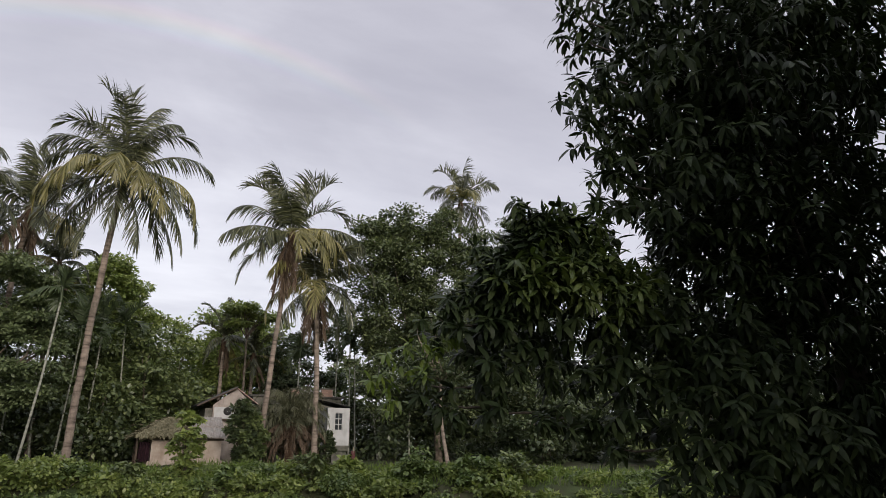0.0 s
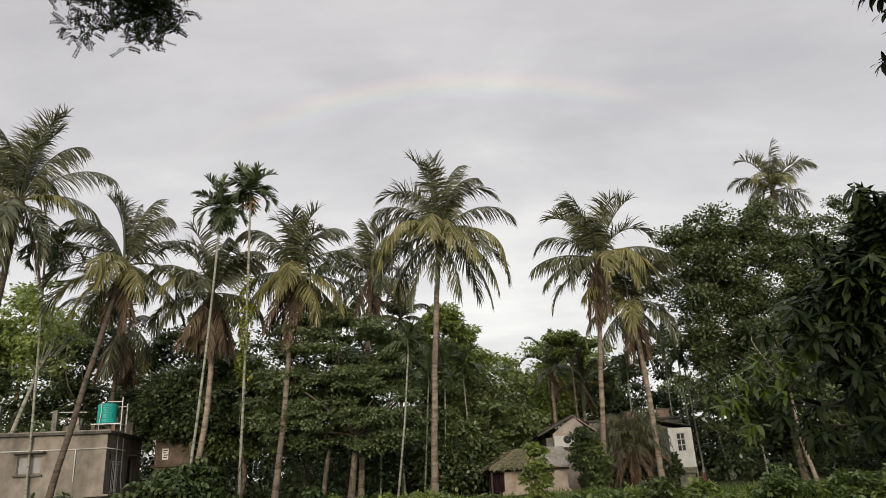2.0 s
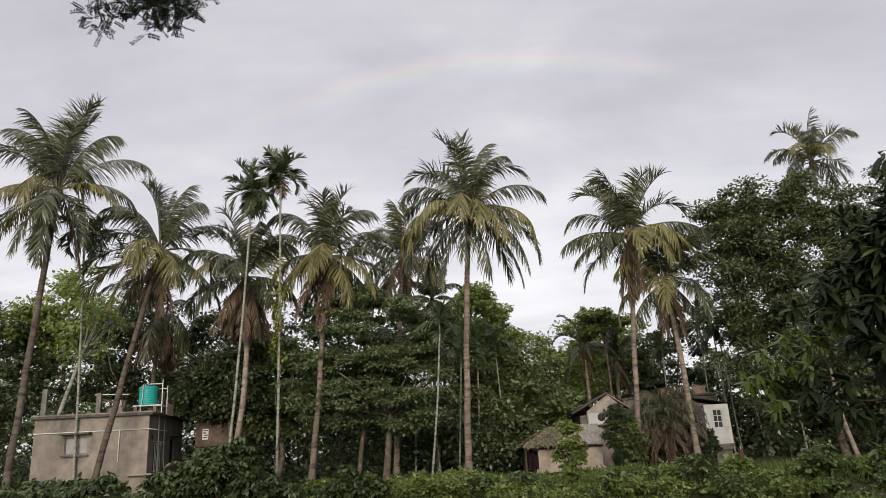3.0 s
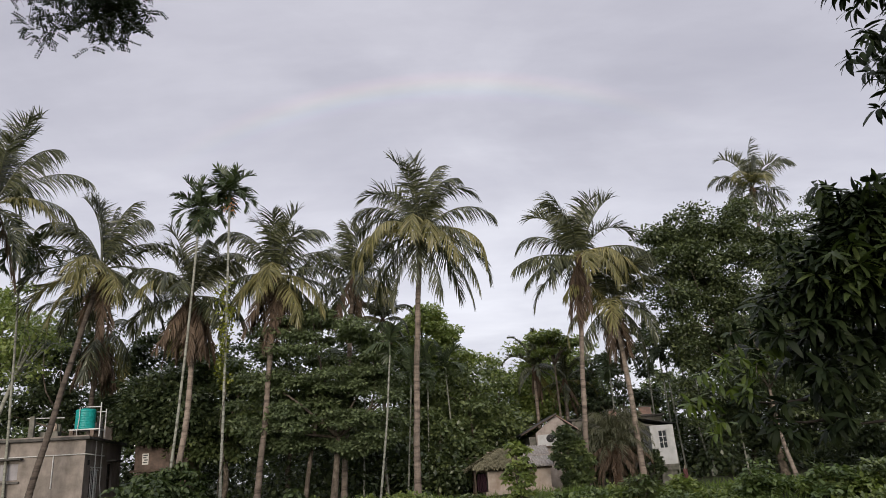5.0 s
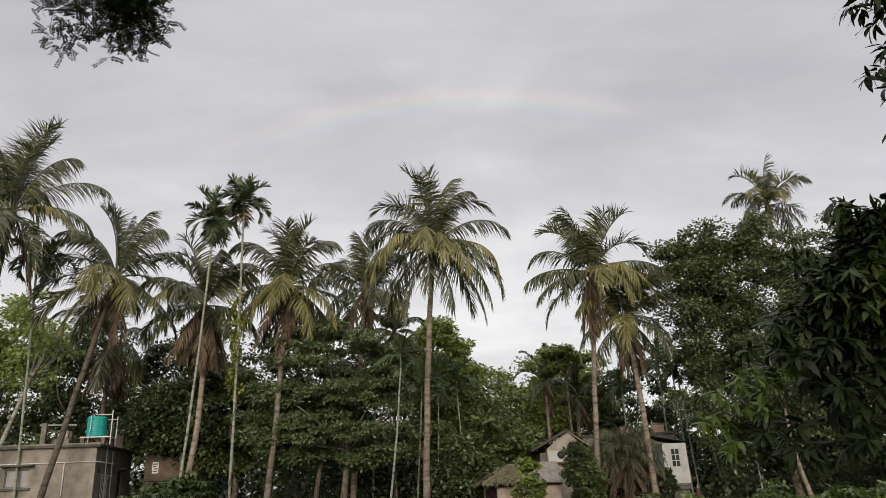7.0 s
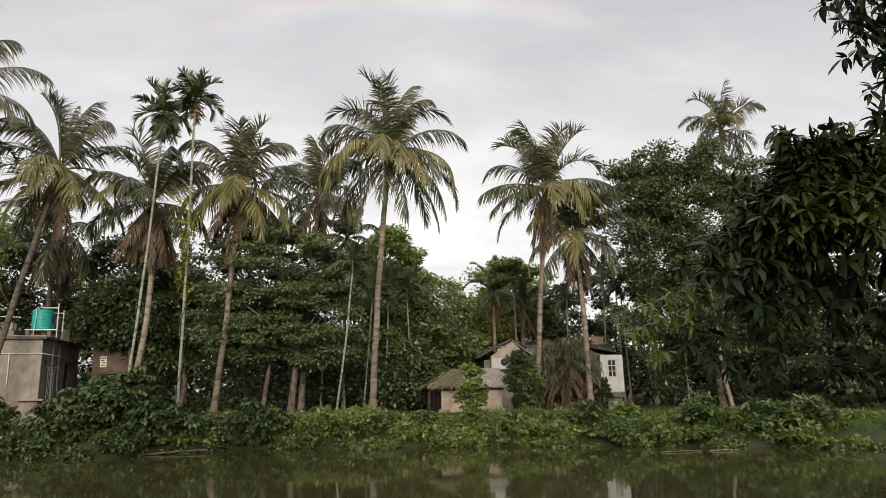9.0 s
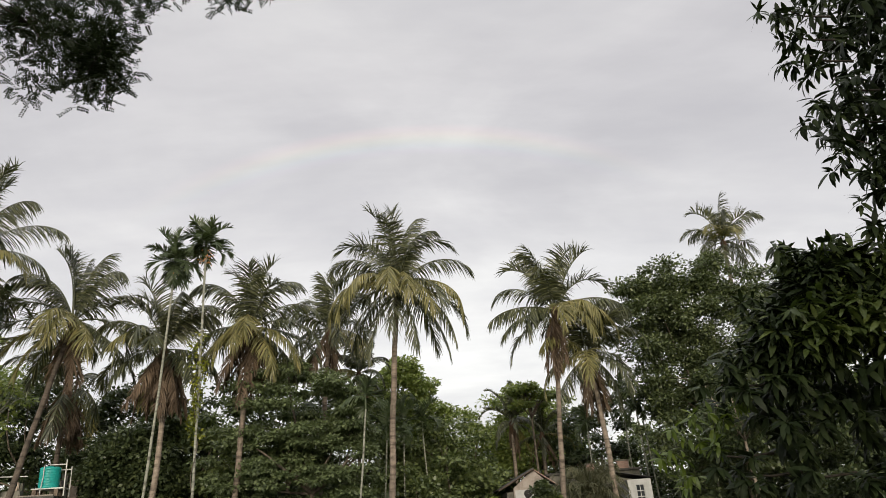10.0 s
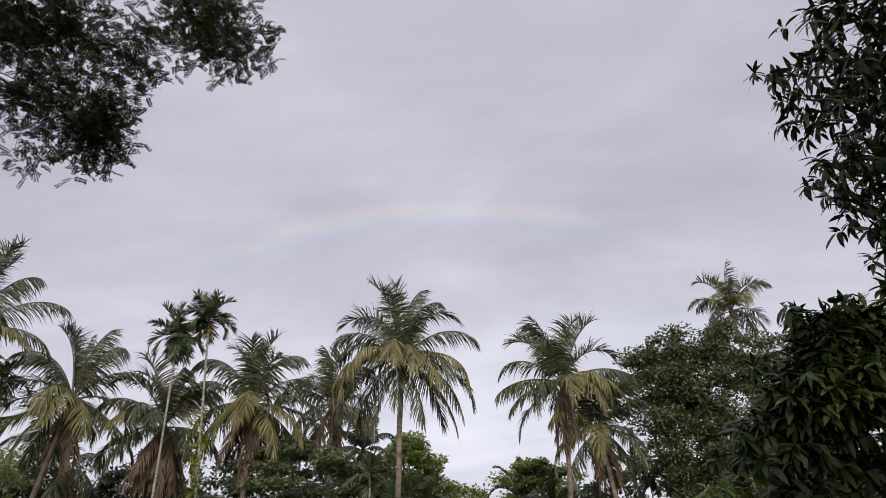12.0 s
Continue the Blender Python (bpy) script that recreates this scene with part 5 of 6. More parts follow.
def brick_shed():
    z0 = gz(-15.8, 41.5) - 0.1
    ob = thing("shed", (-16.9, 41.0, z0), "dim brown plastered shed beneath overhanging trees", "shed", turn=6)
    part("wall", wall_with_openings(0, 2.9, 0, 4.0, 0.2, [(1.35, 2.4, 1.2, 2.6)]), "brown_plaster", ob)
    part("wall", box(0, 0.2, 0.2, 3, 0, 4.0), "mud", ob)
    part("wall", box(2.7, 2.9, 0.2, 3, 0, 4.0), "mud", ob)
    part("wall", box(0.2, 2.7, 2.8, 3, 0, 4.0), "mud", ob)
    sh = part("roof", mesh_of("roof", *corrugated(3.4, 3.6), "tin_dark"), parent=ob, label="dark tin roof")
    placed(sh, sheet_matrix((-0.25, -0.3, 4.05), (1, 0, 0), (0, 1, 0.12)))
    window_unit(ob, 1.35, 2.4, 1.2, 2.6, 0.08, 1, 1, "timber", "timber")
    part("beam", box(-0.2, 3.0, -0.12, -0.004, 2.55, 2.68), "timber", ob)
    p = tagged(new("poster"), "pale printed notice stuck on the shed wall", "poster")
    p.location, p.rotation_euler = (-16.55, 40.98, z0), (0, 0, radians(6))
    part("sheet", box(0.08, 0.42, -0.012, -0.002, 2.95, 3.55), "poster", p)
    for i, (a, b) in enumerate(((0.12, 0.38), (0.12, 0.30), (0.18, 0.38), (0.12, 0.36))):
        z = 3.46 - i * 0.13
        part("printed_line", box(a, b, -0.018, -0.013, z - 0.035, z + 0.03), "ink", p)
    return ob


def mud_hut():
    z0 = gz(4.5, 42) - 0.1
    eave = 2.86 - z0
    ob = thing("mud_hut", (2.4, 40.6, z0), "low tan mud-walled hut under a rusty corrugated roof", "house")
    part("wall", wall_with_openings(0.35, 3.85, 0, eave, 0.25, [(2.55, 3.0, eave - 0.62, eave - 0.28)]), "mud", ob)
    part("wall", box(0.35, 0.6, 0.25, 3.4, 0, eave), "mud", ob)
    part("wall", box(3.6, 3.85, 0.25, 3.4, 0, eave), "mud", ob)
    part("wall", box(0.6, 3.6, 3.15, 3.4, 0, eave + 1.0), "mud", ob)
    part("plinth", box(0.2, 4.0, -0.2, 3.5, 0, 0.22, 0.03), "mud", ob, "bare earthen plinth")
    part("shutter", box(2.55, 3.0, 0.05, 0.1, eave - 0.62, eave - 0.28), "timber", ob)
    part("top_beam", box(-0.4, 3.95, -0.1, -0.004, eave - 0.12, eave - 0.02), "timber", ob)
    ridge = eave + 1.05
    for i in range(3):
        for y, z in ((-0.45, eave + 0.02), (0.78, eave + 0.60)):
            sh = part("roof_sheet", mesh_of("roof_sheet", *corrugated(0.64, 1.34), "tin"), parent=ob)
            placed(sh, sheet_matrix((2.15 + i * 0.61, y, z + 0.012 * (i % 2)), (1, 0, 0.004 * (i - 1)), (0, 1, 0.457)))
    # thatched half of the roof, hipped at its end
    bm = bmesh.new()
    rim = [(-0.5, -0.45, eave), (2.2, -0.45, eave), (2.2, 4.0, eave), (-0.5, 4.0, eave)]
    low = [bm.verts.new(q) for q in rim]
    mid = [bm.verts.new((x, y, z + 0.10)) for x, y, z in rim]
    r0, r1 = bm.verts.new((1.2, 1.85, ridge + 0.04)), bm.verts.new((2.2, 1.85, ridge + 0.04))
    bm.faces.new(low[::-1])
    for i in range(4):
        j = (i + 1) % 4
        bm.faces.new((low[i], low[j], mid[j], mid[i]))
    bm.faces.new((mid[0], mid[1], r1, r0))
    bm.faces.new((mid[1], mid[2], r1))
    bm.faces.new((mid[2], mid[3], r0, r1))
    bm.faces.new((mid[3], mid[0], r0))
    part("thatch_bed", bm, "thatch", ob)
    rng = np.random.default_rng(77)
    n = 1500
    f, g = rng.random(n) ** 0.8, rng.random(n)
    left = -0.55 + 1.75 * f
    front = np.stack([left + (2.25 - left) * g, -0.5 + 2.35 * f, eave + 0.12 + 0.98 * f + rng.random(n) * 0.07], 1)
    v, t = leaf_diamonds(front, np.array([0, -1.0, -0.44]) + rng.normal(size=(n, 3)) * 0.12, np.array([0, 0, 1.0]) + rng.normal(size=(n, 3)) * 0.25, 0.35 + 0.3 * rng.random(n), np.full(n, 0.045))
    y0 = -0.5 + 2.35 * f
    side = np.stack([left, y0 + (4.1 - 2 * y0 - 0.4) * g, front[:, 2]], 1)
    w, u = leaf_diamonds(side, np.array([-1.0, 0, -0.55]) + rng.normal(size=(n, 3)) * 0.12, np.array([0, 0, 1.0]) + rng.normal(size=(n, 3)) * 0.25, 0.35 + 0.3 * rng.random(n), np.full(n, 0.045))
    part("thatch", mesh_of("thatch", *joined([(v, t), (w, u)]), "thatch"), parent=ob, label="brown thatch")
    # open side porch with a hanging cloth
    for x, y in ((-0.35, -0.2), (-0.35, 2.6)):
        part("post", box(x - 0.05, x + 0.05, y - 0.05, y + 0.05, 0, eave + 0.05), "timber", ob)
    bm = bmesh.new()
    bmesh.ops.create_grid(bm, x_segments=14, y_segments=6, size=0.5)
    for vert in bm.verts:
        vert.co = Vector((-0.25 + (vert.co.x + 0.5) * 0.55, 0.12 + 0.05 * math.sin(vert.co.x * 26), 0.2 + (vert.co.y + 0.5) * (eave - 0.4)))
    bmesh.ops.solidify(bm, geom=bm.faces[:], thickness=0.008)
    part("hanging_cloth", bm, "cloth_plum", ob, "dark plum cloth in the doorway")
    return ob


def gable_house():
    z0 = gz(7.3, 46) - 0.1
    ob = thing("gable_house", (7.47, 44.6, z0), "pale gabled house with a dark tin roof behind the hut", "house", turn=0)
    apex, low = 5.80 - z0, 4.45 - z0
    bm = bmesh.new()
    pts = [(-1.3, 0), (1.75, 0), (1.75, low - 0.25), (0, apex), (-1.3, low + 0.35)]
    front = [bm.verts.new((x, 0, z)) for x, z in pts]
    back = [bm.verts.new((x, 0.22, z)) for x, z in pts]
    bm.faces.new(front)
    bm.faces.new(back[::-1])
    for i in range(5):
        j = (i + 1) % 5
        bm.faces.new((front[j], front[i], back[i], back[j]))
    bmesh.ops.recalc_face_normals(bm, faces=bm.faces)
    part("wall", bm, "pink_plaster", ob, "pinkish plastered gable wall")
    part("wall", box(-1.3, -1.08, 0.22, 4.5, 0, low + 0.3), "mud", ob)
    part("wall", box(1.53, 1.75, 0.22, 4.5, 0, low - 0.3), "mud", ob)
    sl = part("roof_slope", mesh_of("roof_slope", *corrugated(5.2, 2.55), "tin_dark"), parent=ob)
    placed(sl, sheet_matrix((-2.25, 4.9, apex - 1.11 + 0.06), (0, -1, 0), (2.25, 0, 1.13)))
    sl = part("roof_slope", mesh_of("roof_slope", *corrugated(5.0, 2.25, 0.15, 0.015), "tin"), parent=ob)
    placed(sl, sheet_matrix((1.84, -0.06, apex - 1.29 + 0.05), (0, 1, 0), (-2.0, 0, 1.40)))
    part("barge_board", mesh_of("barge_board", *tube([(0, -0.08, apex + 0.02), (1.86, -0.08, apex - 1.30)], 0.035, 4), "brick"), parent=ob)
    part("barge_board", mesh_of("barge_board", *tube([(-2.25, -0.3, apex - 1.11), (0, -0.3, apex + 0.02)], 0.05, 4), "timber"), parent=ob)
    part("white_panel", box(-1.22, 0.5, -0.03, -0.002, 4.0 - z0, 4.68 - z0), "white_paint", ob, "white painted lower panel")
    part("round_plate", mesh_of("round_plate", *tube([(-0.45, -0.07, 4.44 - z0), (-0.45, -0.065, 4.44 - z0), (-0.45, -0.035, 4.44 - z0)], [0.02, 0.24, 0.24], 18), "hole"), parent=ob,
         label="dark round tray on the wall")
    part("cornice", box(-1.45, 1.9, -0.25, -0.032, 3.9 - z0, 4.0 - z0), "timber", ob)
    part("side_panel", box(-1.7, -1.3, 0.3, 3.0, 3.4 - z0, 4.6 - z0), "cement_dark", ob)
    part("lean_post", box(1.9, 2.25, 0.1, 0.5, 0, 5.35 - z0), "cement_dark", ob, "grey cement pillar")
    return ob


def white_house():
    z0 = gz(13.4, 43.6) - 0.1
    ob = thing("white_annexe", (12.75, 43.0, z0), "small white limewashed annexe over a stained cement base", "house", turn=-3)
    a, b = 2.50 - z0, 4.74 - z0
    part("wall", wall_with_openings(0, 1.38, a, b, 0.15, [(0.45, 0.97, b - 1.36, b - 0.28)]), "white_paint", ob)
    part("wall", box(0, 0.15, 0.15, 2.2, a, b), "white_paint", ob)
    part("wall", box(1.23, 1.38, 0.15, 2.2, a, b), "white_paint", ob)
    part("wall", box(0.15, 1.23, 2.05, 2.2, a, b), "white_paint", ob)
    part("floor_slab", box(-0.05, 1.42, -0.06, 2.25, a - 0.12, a - 0.002), "cement_dark", ob)
    window_unit(ob, 0.45, 0.97, b - 1.36, b - 0.28, 0.03, 2, 3, "white_paint", "glass", 0.045)
    sl = part("roof", mesh_of("roof", *corrugated(2.6, 2.3), "tin_dark"), parent=ob, label="grey tin lean-to roof")
    placed(sl, sheet_matrix((1.52, -0.25, b + 0.02), (0, 1, 0), (-1.0, 0, 0.20)))
    part("base", box(0.35, 1.28, 0.12, 1.9, 0, a - 0.122), "cement_dark", ob, "stained cement base")
    part("beam", box(0.05, 1.36, 0.0, 0.1, a - 0.34, a - 0.124), "cement_dark", ob)
    return ob


def brick_house():
    z0 = gz(12, 48) - 0.1
    top = 5.55 - z0
    ob = thing("brick_house", (9.0, 47.6, z0), "old mossy house with brick parapet piers behind the palms", "house")
    part("wall", wall_with_openings(0, 6, 0, top, 0.25, [(1.2, 2.2, top - 2.2, top - 0.9)]), "cement_dark", ob)
    part("wall", box(0, 0.25, 0.25, 5, 0, top), "cement_dark", ob)
    part("wall", box(5.75, 6, 0.25, 5, 0, top), "cement_dark", ob)
    part("roof", box(-0.2, 6.2, -0.2, 5.2, top, top + 0.12), "slab", ob)
    window_unit(ob, 1.2, 2.2, top - 2.2, top - 0.9, 0.08, 2, 1)
    for x, w, h in ((4.55, 0.85, 0.55), (2.5, 0.55, 0.45)):
        pier = new("brick_pier")
        pier.parent = ob
        pier.location = (x, 0.0, top + 0.12)
        rows = int(h / 0.08)
        for r in range(rows):
            for c in range(int(w / 0.25)):
                o = 0.0 if r % 2 else 0.06
                part("brick", BRICK, parent=pier).location = (c * 0.252 + o, 0, r * 0.08 + 0.004)
        part("mortar_core", box(0.02, w - 0.02, 0.015, 0.22, 0, rows * 0.08), "mortar", pier)
        part("cap", box(-0.06, w + 0.12, -0.06, 0.3, rows * 0.08 + 0.006, rows * 0.08 + 0.08), "cement_dark", pier)
    return ob


def brick_mesh():
    bm = box(0, 0.24, 0, 0.24, 0, 0.068, 0.006)
    me = bpy.data.meshes.new("brick")
    bm.to_mesh(me)
    bm.free()
    me.materials.append(M["brick"])
    return me


BRICK = brick_mesh()
concrete_house()
water_tank()
brick_shed()
mud_hut()
gable_house()
white_house()
brick_house()


def washing():
    z0 = gz(14.6, 43.2)
    ob = thing("hanging_cloth", (14.45, 43.0, z0), "faded red cloth hung on a bamboo post beside the white annexe", "cloth")
    part("post", mesh_of("post", *tube([(0, 0, -0.1), (0.02, 0, 1.1)], [0.03, 0.025], 7), "bamboo", True), parent=ob)
    bm = bmesh.new()
    bmesh.ops.create_grid(bm, x_segments=8, y_segments=8, size=0.5)
    for v in bm.verts:
        v.co = Vector((0.02 + v.co.x * 0.26, -0.05 + 0.04 * math.sin(v.co.x * 14 + v.co.y * 3), 0.62 + v.co.y * 0.5))
    bmesh.ops.solidify(bm, geom=bm.faces[:], thickness=0.006)
    part("cloth", bm, "cloth_red", ob)


washing()


# ---- floating poles and drift on the shore ----
def pole(label, a, b, r, name="bamboo_pole"):
    mid = (np.array(a) + np.array(b)) / 2
    pts = curve_points([np.array(a) - mid, np.array((0, 0, 0.02)), np.array(b) - mid], 14)
    radii = r * (1 + 0.12 * (np.arange(14) % 3 == 0))
    ob = tagged(new(name, mesh_of(name, *tube(pts, radii, 7), "bamboo" if name == "bamboo_pole" else "driftwood", True)), label, "pole", "drift on the pond")
    ob.location = mid
    return ob


pole("pale bamboo pole floating on the pond", (10.0, 26.2, WATER + 0.02), (11.6, 26.3, WATER + 0.02), 0.014)
pole("pale bamboo pole floating on the pond", (11.9, 26.3, WATER + 0.02), (13.0, 26.2, WATER + 0.03), 0.014)
pole("dry stick lying at the water's edge", (-17.9, 29.3, WATER + 0.03), (-15.2, 29.1, WATER + 0.22), 0.04, "driftwood_stick")
pole("dry stick lying at the water's edge", (-18.3, 29.2, WATER + 0.06), (-16.0, 28.9, WATER + 0.05), 0.03, "driftwood_stick")
pole("dry stick lying at the water's edge", (-10.0, 29.6, WATER + 0.03), (-7.6, 30.6, WATER + 0.12), 0.03, "driftwood_stick")
pole("dry stick lying at the water's edge", (-20.2, 29.5, WATER + 0.02), (-18.0, 29.6, WATER + 0.15), 0.04, "driftwood_stick")


# ---- foreground: mango boughs and a feathery tree ----
def rosettes(rng, tips, dirs, per, leaf_len, width=0.15, droop=0.55):
    """Whorls of long drooping leaves at twig ends."""
    n = len(tips) * per
    base = np.repeat(tips, per, 0)
    d = unit(np.repeat(dirs, per, 0))
    ref = np.where(np.abs(d[:, 2:3]) > 0.9, [[1.0, 0, 0]], [[0, 0, 1.0]])
    u = unit(np.cross(d, ref))
    w = np.cross(d, u)
    a = (np.tile(np.arange(per), len(tips)) * 2.4 + np.repeat(rng.random(len(tips)) * 6.3, per))[:, None]
    along = np.tile(np.linspace(0, 1, per), len(tips))[:, None]
    axis = u * np.cos(a) + w * np.sin(a) + d * (0.15 + 0.9 * along) + rng.normal(size=(n, 3)) * 0.18 + np.array([0, 0, -droop])
    base = base - d * (1 - along) * 0.10
    L = leaf_len * (0.65 + 0.5 * rng.random(n))
    normal = np.array([0, 0, 1.0]) + d * 0.5 + rng.normal(size=(n, 3)) * 0.2
    return leaf_fans(base, axis, normal, L, L * width, 0.12 + 0.22 * rng.random(n))


def bough(pts, r0, r1, sides=7):
    p = curve_points(pts, 14)
    return tube(p, np.linspace(r0, r1, 14), sides)


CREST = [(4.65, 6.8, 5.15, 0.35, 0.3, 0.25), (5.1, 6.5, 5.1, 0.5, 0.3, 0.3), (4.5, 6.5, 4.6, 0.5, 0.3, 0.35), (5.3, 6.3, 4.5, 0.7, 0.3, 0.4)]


def foreground_mango():
    rng = np.random.default_rng(501)
    base = (9.6, 6.4)
    z0 = gz(*base) - 0.05
    o = np.array([*base, z0])
    ob = thing("mango_tree", tuple(o), "dense dark mango tree with long drooping leaves", "tree")
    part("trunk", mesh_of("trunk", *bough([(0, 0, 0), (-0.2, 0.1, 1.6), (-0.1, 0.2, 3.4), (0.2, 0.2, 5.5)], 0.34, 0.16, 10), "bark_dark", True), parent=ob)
    forks = [np.array(p, float) for p in ((-0.15, 0.1, 2.2), (-0.1, 0.2, 3.4), (0.1, 0.2, 4.6))]
    # lobes in world coordinates: middle and half sizes
    upper = [(6.95, 6.4, 7.35, 1.9, 1.6, 1.9), (7.55, 6.6, 9.3, 2.2, 1.8, 1.9), (9.6, 7.0, 7.8, 2.6, 2.2, 2.8), (6.05, 6.2, 5.9, 1.0, 1.0, 0.8), (9.6, 6.6, 8.6, 1.6, 1.2, 1.6), (8.4, 6.6, 7.2, 1.4, 1.0, 1.6)]
    lower = [(5.6, 7.0, 4.3, 1.5, 0.9, 0.95), (5.2, 6.9, 4.95, 0.8, 0.6, 0.5), (7.4, 7.0, 4.6, 1.8, 1.3, 1.4), (4.5, 7.1, 3.95, 1.05, 0.6, 0.7), (9.2, 6.8, 3.8, 2.2, 1.6, 2.0), (6.9, 6.4, 3.2, 1.3, 0.9, 0.9), (5.5, 6.7, 3.2, 0.8, 0.5, 0.5), (8.0, 6.1, 2.4, 1.7, 0.8, 1.0), (10.3, 5.6, 2.6, 1.6, 1.0, 1.2),
             (8.2, 6.6, 5.8, 2.4, 1.4, 1.0)]
    limb, tips, dirs = [], [], []
    for lobes, count, fork in ((upper, 1800, forks[2]), (lower, 2350, forks[0])):
        c = crown_centres(rng, lobes, count, 0.35)
        d = c - np.array([5.85, 6.5, 5.08]) - (c[:, 1:2] - 6.5) * (0.86, 1.0, 0.35)
        c = c[((d / (0.34, 1.0, 0.40)) ** 2).sum(1) > 0.35 + 0.65 * rng.random(len(c))] - o      # a gap cut along the camera's line of sight, between the two boughs
        tips.append(c)
        out = c - np.mean(c, 0)
        dirs.append(unit(unit(out) + rng.normal(size=c.shape) * 0.4 + (-0.1, -0.1, 0.15)))
        for q in c[rng.choice(len(c), 7, replace=False)]:
            m = fork + (q - fork) * 0.55 + rng.normal(size=3) * 0.25 + (0, 0, 0.25)
            limb.append(bough([fork, m, q], 0.03, 0.005, 5))
    fill = crown_centres(rng, [(4.85, 6.7, 4.9, 0.55, 0.45, 0.42), (4.4, 6.8, 4.5, 0.5, 0.4, 0.4)], 240, 0.2) - o
    core = crown_centres(rng, [(7.2, 6.9, 7.6, 1.3, 1.0, 1.7), (6.4, 6.6, 6.6, 0.8, 0.8, 0.8)], 150, 0.1) - o
    tips.append(core)
    dirs.append(unit(rng.normal(size=core.shape) + (-0.2, -0.2, 0.2)))
    tips.append(fill)
    dirs.append(unit(rng.normal(size=fill.shape) * 0.5 + (-0.4, -0.3, 0.5)))
    tips, dirs = np.concatenate(tips), np.concatenate(dirs)
    for v, f in limb:
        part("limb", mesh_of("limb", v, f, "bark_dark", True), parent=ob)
    # sprays that hang clear of the crown: each a cluster of its own
    edge = [(4.62, 6.1, 7.75), (4.75, 6.1, 7.45), (4.58, 6.0, 8.0), (4.72, 6.1, 7.05), (4.85, 6.2, 6.7), (4.75, 6.1, 6.35), (4.72, 6.0, 5.95), (4.95, 6.1, 5.7), (5.1, 6.2, 5.5),
            (4.37, 6.5, 5.30), (4.6, 6.6, 5.25), (4.9, 6.6, 5.35), (4.2, 6.7, 4.95), (4.05, 6.8, 4.7), (4.5, 6.6, 4.9), (3.75, 7.0, 4.25), (3.5, 7.0, 4.05), (3.9, 7.0, 4.45),
            (3.35, 7.0, 3.35), (3.6, 7.0, 3.15), (4.1, 6.9, 3.1), (4.6, 6.8, 3.05), (5.2, 6.7, 2.95), (5.5, 6.5, 2.7), (6.0, 6.3, 2.4), (6.4, 6.2, 2.2)]
    far = np.array(edge, float)
    far[:9] += (0.14, 0, 0)
    far[3:8] += (0.22, 0, 0)
    far = far - o + (0.06, 0, 0)
    spray = np.concatenate([far + rng.normal(size=far.shape) * (0.13, 0.12, 0.05) for _ in range(4)])
    near = tips[np.argsort(tips[:, 0] + tips[:, 1] * 0.3)][:130]
    solo = np.concatenate([spray, near])
    solo_dirs = unit(np.concatenate([far] * 4 + [near]) * (0.2, 0.2, 0.05) + rng.normal(size=solo.shape) * 0.35 + (-0.5, -0.35, 0.1))
    shapes = []
    for k in range(10):
        v, f = rosettes(rng, np.zeros((1, 3)), np.array([[-0.35, -0.35, 0.9 if k % 2 else 0.1]]), 13, 0.20, droop=(0.75 if k % 2 else 0.45) + 0.1 * (k % 3))
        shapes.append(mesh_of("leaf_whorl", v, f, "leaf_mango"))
    for k, (p, d) in enumerate(zip(solo, solo_dirs)):
        cl = part("leaf_whorl", shapes[k % 10], parent=ob)
        cl.location = p
        cl.rotation_euler = (rng.normal() * 0.2, rng.normal() * 0.2, rng.normal() * 0.7)
        cl.scale = (1, 1, 1) if k % 2 else (0.85, 0.85, 0.85)
    twigs = [tube([p, p + (0.25, 0.1, -0.02), p + (0.6, 0.15, 0.0)], [0.008, 0.012, 0.018], 4) for p in far]
    for v, f in twigs:
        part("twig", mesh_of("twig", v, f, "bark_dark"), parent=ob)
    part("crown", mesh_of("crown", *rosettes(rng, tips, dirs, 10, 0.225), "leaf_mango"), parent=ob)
    # sunlit top of the low bough, its light put into the leaf colour
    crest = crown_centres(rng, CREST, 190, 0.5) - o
    part("fresh_leaves", mesh_of("fresh_leaves", *rosettes(rng, crest, unit(rng.normal(size=crest.shape) * 0.5 + (-0.3, -0.5, 0.7)), 9, 0.2), "leaf_mango_fresh"), parent=ob, label="mango leaves coloured lighter as if sunlit")
    # pale young flush at one end
    young = np.array([(3.26, 7.0, 3.75), (3.1, 7.0, 3.6), (3.45, 7.0, 3.82), (3.0, 7.0, 3.4), (3.3, 6.9, 3.5), (3.6, 7.0, 3.8), (2.95, 7.0, 3.2), (4.75, 6.6, 5.2), (4.95, 6.5, 5.05), (4.6, 6.6, 5.0), (4.3, 6.7, 4.75)]) - o
    young = np.concatenate([young + rng.normal(size=young.shape) * 0.07 for _ in range(3)])
    part("young_leaves", mesh_of("young_leaves", *rosettes(rng, young, unit(rng.normal(size=young.shape) + (-0.6, -0.3, 0.6)), 9, 0.14), "leaf_mango_young"), parent=ob,
         label="yellow-green young leaves")


